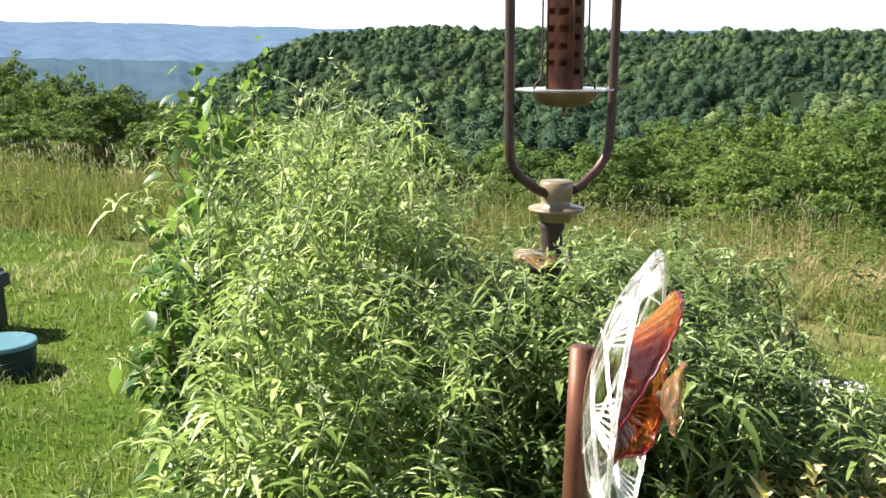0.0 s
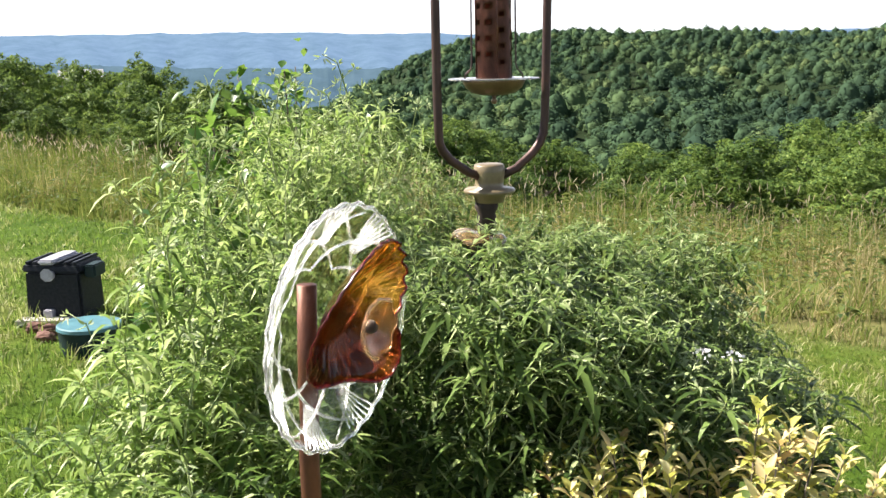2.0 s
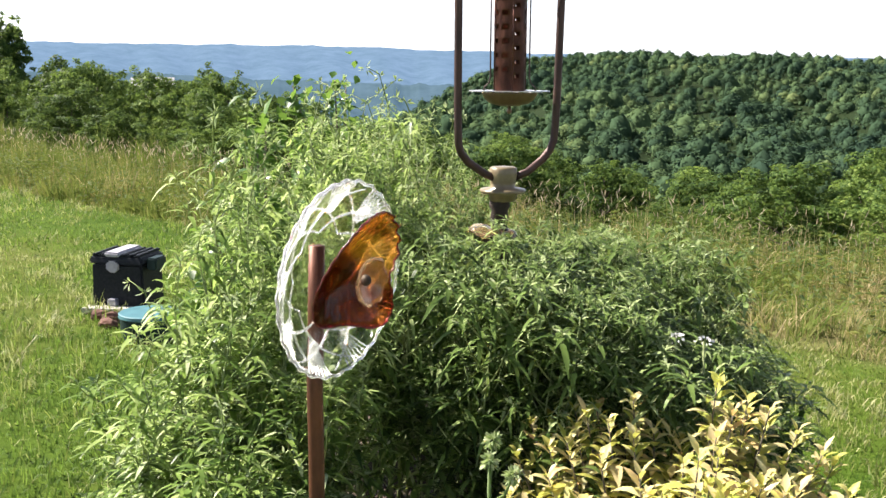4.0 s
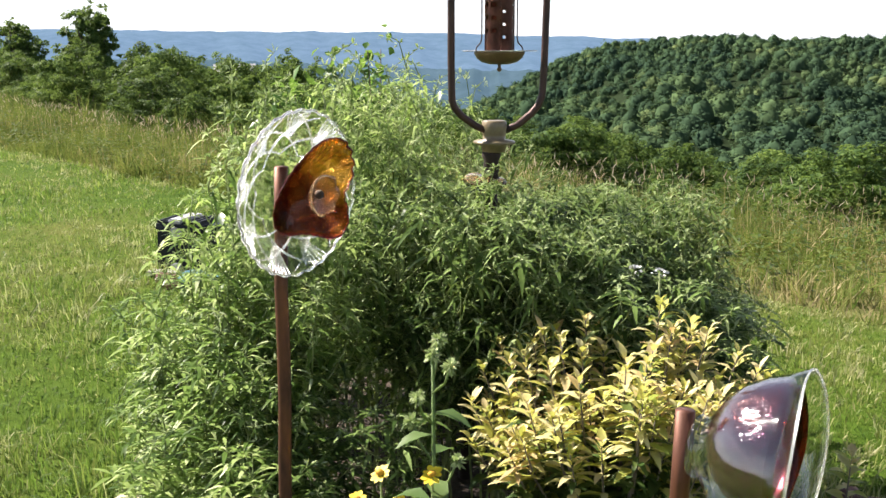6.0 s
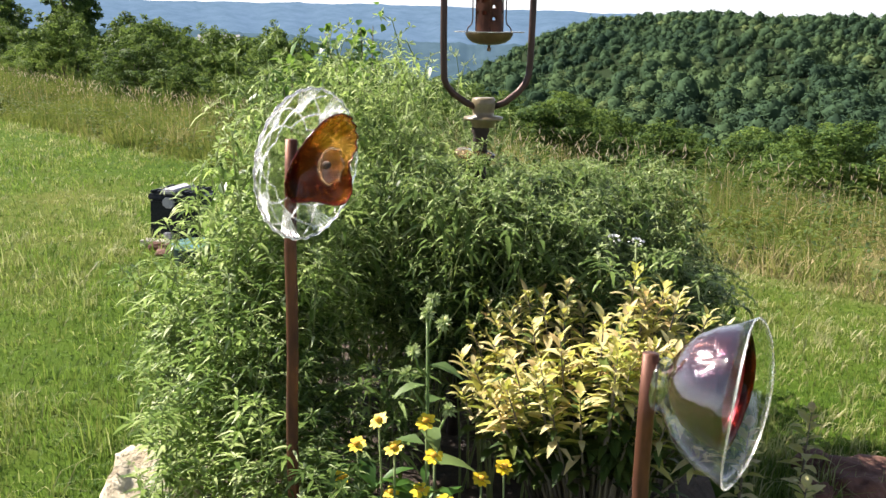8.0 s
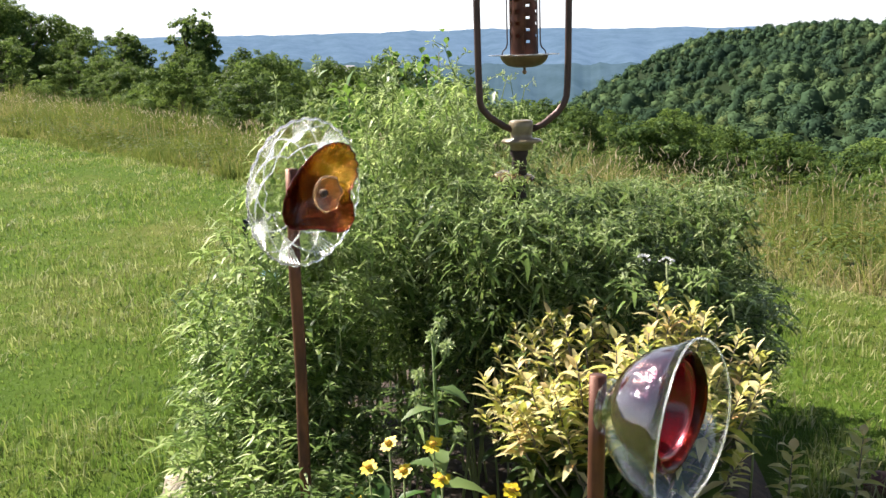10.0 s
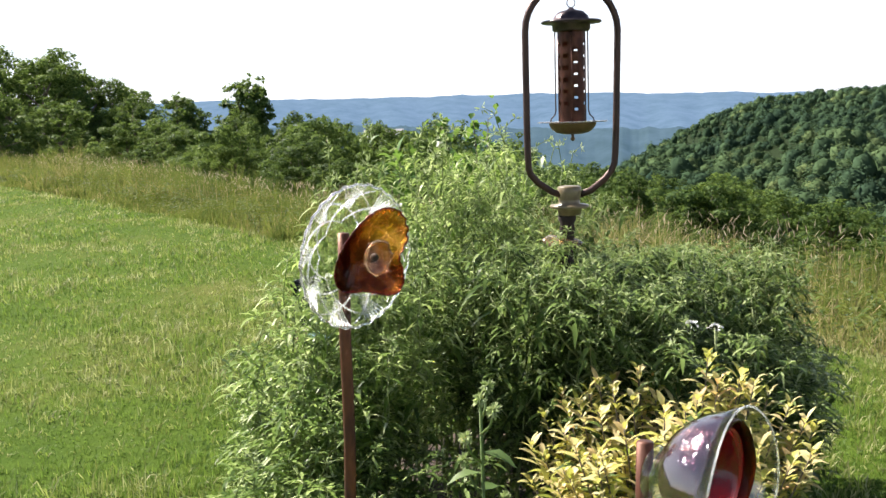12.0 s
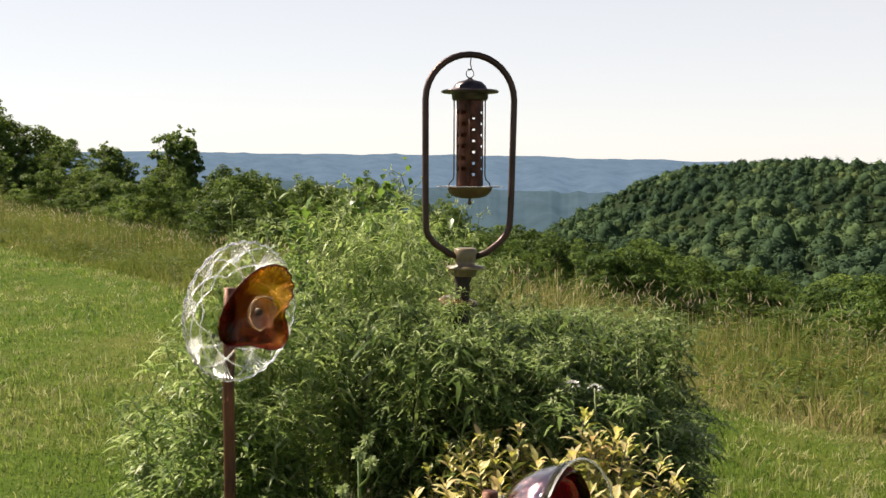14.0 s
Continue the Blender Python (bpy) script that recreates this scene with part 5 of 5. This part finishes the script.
def bowl_flower():
    root = thing("glass_bowl_flower", Matrix(), "garden flower of clear and purple lustre bowls on copper pipe", "garden ornament")
    pipe(root, 1.168, 0.452, 0.2, 1.173, 0.452, 1.213, 0.0105)
    face = aimed(1.184, 0.445, 1.178, 68, 3) @ Matrix.Scale(0.93, 4)
    inside = face @ pose(0, 0.016, 0)

    def flare(p, r, q, k):
        f = (r / 0.115) ** 3
        return Vector((p.x * (1 + 0.02 * f * math.cos(2 * q)), p.y * (1 + 0.02 * f * math.cos(2 * q + 0.9)), p.z + 0.006 * f * math.cos(2 * q + 0.5)))
    prof = [(0.0, 0.0), (0.034, 0.0), (0.037, 0.005), (0.035, 0.011), (0.037, 0.016), (0.050, 0.024), (0.067, 0.036), (0.083, 0.054), (0.095, 0.076), (0.103, 0.098), (0.113, 0.118)]
    inn = [(max(0, r - 0.0014), z + 0.001) for r, z in reversed(prof[3:])] + [(0, 0.016)]
    bm = lathe(bmesh.new(), prof + inn, 72, flare, close=False)
    bm.transform(face)
    no_shadow(part("outer_bowl", bm, M["thin_glass"], root, "large clear glass bowl with a wavy flared rim"))
    bm = bmesh.new()
    ring = [face @ (flare(Vector((0.112 * math.cos(q), 0.112 * math.sin(q), 0.1185)), 0.112, q, 0)) for q in (2 * math.pi * i / 96 for i in range(97))]
    tube(bm, ring, 0.0014, 6, caps=False)
    no_shadow(part("rim", bm, M["cut_glass"], root, "thick glass rim"))
    prof = [(0.0, 0.018), (0.026, 0.020), (0.046, 0.031), (0.062, 0.047), (0.072, 0.066), (0.078, 0.083), (0.081, 0.096)]

    def ruffle(p, r, q, k):
        f = (r / 0.082) ** 4
        return Vector((p.x, p.y, p.z + 0.003 * f * math.cos(3 * q + 0.4)))
    bm = lathe(bmesh.new(), prof + [(max(0.0, r - 0.003), z + 0.002) for r, z in reversed(prof)], 72, ruffle, close=False)
    bm.transform(inside)
    no_shadow(part("inner_bowl", bm, M["lustre_glass"], root, "purple lustre glass bowl"))
    prof = [(0.0, 0.026), (0.022, 0.028), (0.040, 0.040), (0.053, 0.058), (0.062, 0.080), (0.065, 0.094)]
    bm = lathe(bmesh.new(), prof + [(max(0.0, r - 0.003), z + 0.002) for r, z in reversed(prof)], 56, None, close=False)
    bm.transform(inside)
    no_shadow(part("wine_cup", bm, M["wine_glass"], root, "deep red glass cup"))
    prof = [(0.068, 0.084), (0.073, 0.096), (0.077, 0.105)]
    bm = lathe(bmesh.new(), prof + [(r - 0.003, z + 0.001) for r, z in reversed(prof)], 56, ruffle)
    bm.transform(inside)
    no_shadow(part("amber_ring", bm, M["amber_glass"], root, "amber glass ring"))


bowl_flower()


# ---- bird feeder and its hoop ----
HOOP_TURN = 25


def feeder_hoop():
    root = thing("feeder_hoop", Matrix(), "bent copper hoop and post with a cream insulator", "feeder stand")
    cx, cy, hw, low = 0.813, 2.05, 0.129, 1.455
    pts = [(0.790, cy, 1.372), (0.752, cy, 1.388), (0.712, cy, 1.415), (0.693, cy, 1.437), (0.6865, cy, low), (0.6852, cy, 1.49)]
    pts += [(cx - hw, cy, 1.50 + 0.323 * i / 6) for i in range(1, 6)]
    pts += [(cx - hw * math.cos(q), cy, 1.823 + 0.128 * math.sin(q)) for q in (math.pi * i / 16 for i in range(17))]
    pts += [(cx + hw - 0.008 * i / 6, cy, 1.823 - 0.323 * i / 6) for i in range(1, 6)]
    pts += [(0.9325, cy, 1.49), (0.930, cy, 1.462), (0.921, cy, 1.44), (0.902, cy, 1.418), (0.862, cy, 1.388), (0.815, cy, 1.372)]
    bm = bmesh.new()
    tube(bm, pts, 0.0093, 14)
    bm.transform(pose(0.806, cy, 0, 0, 0, HOOP_TURN) @ pose(-0.806, -cy, 0))
    part("hoop", bm, M["dark_copper"], root, "dark weathered copper hoop")
    at = pose(0.800, cy, 0, 0, 0, 0)
    bm = lathe(bmesh.new(), [(0, 1.402), (0.029, 1.402), (0.032, 1.399), (0.0325, 1.385), (0.030, 1.366), (0.029, 1.353), (0.053, 1.350), (0.055, 1.346), (0.052, 1.342), (0.034, 1.338), (0.030, 1.322), (0, 1.318)], 32, close=False)
    bm.transform(at)
    part("insulator", bm, M["ceramic"], root, "cream ceramic insulator")
    bm = lathe(bmesh.new(), [(0, 1.325), (0.024, 1.323), (0.025, 1.31), (0.019, 1.298), (0.022, 1.28), (0.018, 1.265), (0.021, 1.25), (0, 1.248)], 24, close=False)
    bm.transform(pose(0.793, cy, 0))
    part("collar", bm, M["rust"], root, "dark rusted collar")

    def wave(p, r, q, k):
        f = (r / 0.062) ** 2
        return Vector((p.x, p.y, p.z + 0.006 * f * math.cos(5 * q) - 0.10 * p.x))
    prof = [(0.012, 1.262), (0.03, 1.260), (0.05, 1.254), (0.060, 1.246)]
    bm = lathe(bmesh.new(), prof + [(r, z - 0.004) for r, z in reversed(prof)], 48, wave)
    bm.transform(pose(0.775, cy, 0))
    part("glass_saucer", bm, M["saucer_glass"], root, "pink and amber glass saucer on the post")
    bm = bmesh.new()
    tube(bm, [(0.776, cy, 1.16), (0.755, cy, 0.9), (0.735, cy, 0.6), (0.72, cy, 0.3)], [0.017, 0.017, 0.018, 0.018], 20)
    part("post", bm, M["rust"], root, "dark rusted pipe post")
    bm = lathe(bmesh.new(), [(0, 1.245), (0.029, 1.245), (0.031, 1.24), (0.0305, 1.20), (0.032, 1.196), (0.030, 1.158), (0.024, 1.148), (0, 1.146)], 28, close=False)
    bm.transform(pose(0.779, cy, 0))
    part("socket", bm, M["rust"], root, "wide dark rusted socket under the saucer")


feeder_hoop()


def bird_feeder():
    cx, cy = 0.812, 2.05
    root = thing("bird_feeder", pose(cx, cy, 0), "copper tube bird feeder hanging in the hoop", "bird feeder")
    bm = lathe(bmesh.new(), [(0, 1.884), (0.006, 1.884), (0.012, 1.879), (0.033, 1.874), (0.046, 1.862), (0.049, 1.853), (0.079, 1.850), (0.083, 1.846), (0.079, 1.843), (0.052, 1.842), (0.051, 1.826), (0.048, 1.822), (0, 1.822)], 40, close=False)
    part("roof", bm, M["roof_metal"], root, "domed dark metal roof with a brim")
    # tube with real openings
    seg, rows, r = 40, 62, 0.0355
    z0, z1 = 1.577, 1.823
    bm = bmesh.new()
    grid = [[bm.verts.new((r * math.sin(2 * math.pi * j / seg), -r * math.cos(2 * math.pi * j / seg), z0 + (z1 - z0) * i / rows)) for j in range(seg)] for i in range(rows + 1)]
    holes = set()
    for col in (2, 8, 13, 18, 27, 32, 37):
        for k in range(6):
            i0 = 8 + k * 8 + (4 if col in (8, 13, 32, 37) else 0)
            for di in range(2):
                for dj in range(2):
                    holes.add((i0 + di, (col + dj) % seg))
    for i in range(rows):
        for j in range(seg):
            if (i, j) not in holes:
                bm.faces.new((grid[i][j], grid[i][(j + 1) % seg], grid[i + 1][(j + 1) % seg], grid[i + 1][j]))
    bmesh.ops.solidify(bm, geom=bm.faces[:], thickness=0.0015)
    part("tube", bm, M["tube_copper"], root, "reddish copper tube with feeding holes")
    for k in range(4):
        q = radians(10 + 90 * k)
        bm = bmesh.new()
        tube(bm, [(0.0365 * math.sin(q), -0.0365 * math.cos(q), z0), (0.0365 * math.sin(q), -0.0365 * math.cos(q), z1)], 0.0016, 6)
        part("seam", bm, M["tube_copper"], root)
    bm = lathe(bmesh.new(), [(0, 1.5795), (0.094, 1.5795), (0.0955, 1.5783), (0.094, 1.577), (0, 1.577)], 56, close=False)
    part("perch_ring", bm, M["clear_plastic"], root, "clear flat perch ring")
    bm = lathe(bmesh.new(), [(0.064, 1.5765), (0.0645, 1.572), (0.058, 1.560), (0.045, 1.550), (0.025, 1.545), (0, 1.544)], 40, close=False)
    part("tray", bm, M["bronze"], root, "shallow bronze seed tray")
    bm = lathe(bmesh.new(), [(0, 1.546), (0.004, 1.545), (0.004, 1.537), (0.007, 1.533), (0.004, 1.527), (0, 1.526)], 16, close=False)
    part("knob", bm, M["bronze"], root)
    for side in (-1, 1):
        bm = bmesh.new()
        tube(bm, [(side * 0.045, -0.004, 1.826), (side * 0.045, -0.004, 1.70), (side * 0.045, -0.004, 1.61), (side * 0.048, -0.004, 1.598), (side * 0.058, -0.004, 1.588), (side * 0.060, -0.004, 1.578)], 0.0019, 8)
        part("hanger_wire", bm, M["wire"], root, "thin dark wire")
    bm = bmesh.new()
    tube(bm, [(0.011 * math.cos(q), 0, 1.897 + 0.012 * math.sin(q)) for q in (2 * math.pi * i / 20 for i in range(21))], 0.0014, 6, caps=False)
    part("ring", bm, M["wire"], root)
    bm = bmesh.new()
    tube(bm, [(0.003, 0, 1.943), (0.001, 0, 1.925), (0.004, 0, 1.912), (-0.002, 0, 1.906), (-0.006, 0, 1.912)], 0.0018, 6)
    part("hook", bm, M["wire"], root)


bird_feeder()

# ---- things on the lawn ----
crate = thing("plastic_box", pose(-1.47, 5.42, 0.2, 0, 0, -8) @ Matrix.Diagonal((1.07, 1.07, 0.94, 1)), "black plastic box with a ribbed lid on the lawn", "box")
bm = box(bmesh.new(), 0.31, 0.24, 0.30, (0, 0, 0.15), 0.012, 0.96)
part("body", bm, M["black_plastic"], crate, smooth=False)
bm = box(bmesh.new(), 0.33, 0.26, 0.05, (0, 0, 0.325), 0.012, 0.9)
part("lid", bm, M["black_plastic"], crate, smooth=False)
for k in range(7):
    if abs(k - 3) < 1:
        continue
    bm = box(bmesh.new(), 0.022, 0.25, 0.016, (-0.126 + 0.042 * k, 0, 0.356), 0.004)
    part("lid_rib", bm, M["black_plastic"], crate, smooth=False)
bm = box(bmesh.new(), 0.09, 0.262, 0.03, (-0.02, -0.002, 0.36), 0.01)
part("latch", bm, M["grey_plastic"], crate, "grey moulded latch", smooth=False)
bm = lathe(bmesh.new(), [(0, 0.006), (0.036, 0.006), (0.04, 0.0), (0.04, -0.01), (0, -0.01)], 8, close=False)
bm.transform(pose(-0.02, -0.124, 0.285, 90, 22.5, 0))
part("badge", bm, M["grey_plastic"], crate, "plain grey eight-sided badge", smooth=False)
bm = box(bmesh.new(), 0.06, 0.12, 0.075, (0.187, -0.02, 0.30), 0.008)
part("side_handle", bm, M["dark_green"], crate, "dark green side grip", smooth=False)
bm = box(bmesh.new(), 0.05, 0.05, 0.05, (-0.02, -0.13, 0.06), 0.004)
part("spout", bm, M["grey_plastic"], crate, smooth=False)

drum = thing("green_drum", pose(-1.10, 4.75, 0.19) @ Matrix.Diagonal((1.02, 1.02, 0.69, 1)), "squat dark green drum with a flat teal lid", "drum")
bm = lathe(bmesh.new(), [(0, 0.0), (0.135, 0.0), (0.138, 0.01), (0.146, 0.2), (0, 0.2)], 48, close=False)
part("body", bm, M["dark_green"], drum, smooth=False)
bm = lathe(bmesh.new(), [(0, 0.226), (0.142, 0.226), (0.150, 0.221), (0.152, 0.198), (0.149, 0.195), (0.147, 0.203), (0, 0.205)], 48, close=False)
part("lid", bm, M["teal"], drum, "flat teal lid", smooth=False)
bm = box(bmesh.new(), 0.40, 0.09, 0.03, (0, 0, 0.035), 0.004)
bm.transform(pose(-1.47, 5.235, 0.19, 0, 0, -3))
tagged(part("wooden_board", bm, M["old_board"], smooth=False), "pale weathered board lying in the grass by the box", "board")
for k, (x, y, z, tn) in enumerate(((-1.43, 5.06, 0.225, 12), (-1.41, 4.95, 0.215, -15), (-1.53, 5.12, 0.22, 40))):
    stone("brown_stone", pose(x, y, z, 0, 0, tn), (0.05, 0.04, 0.032), k + 31, M["redstone"], "small brown stone lying in the grass", "stones by the box")
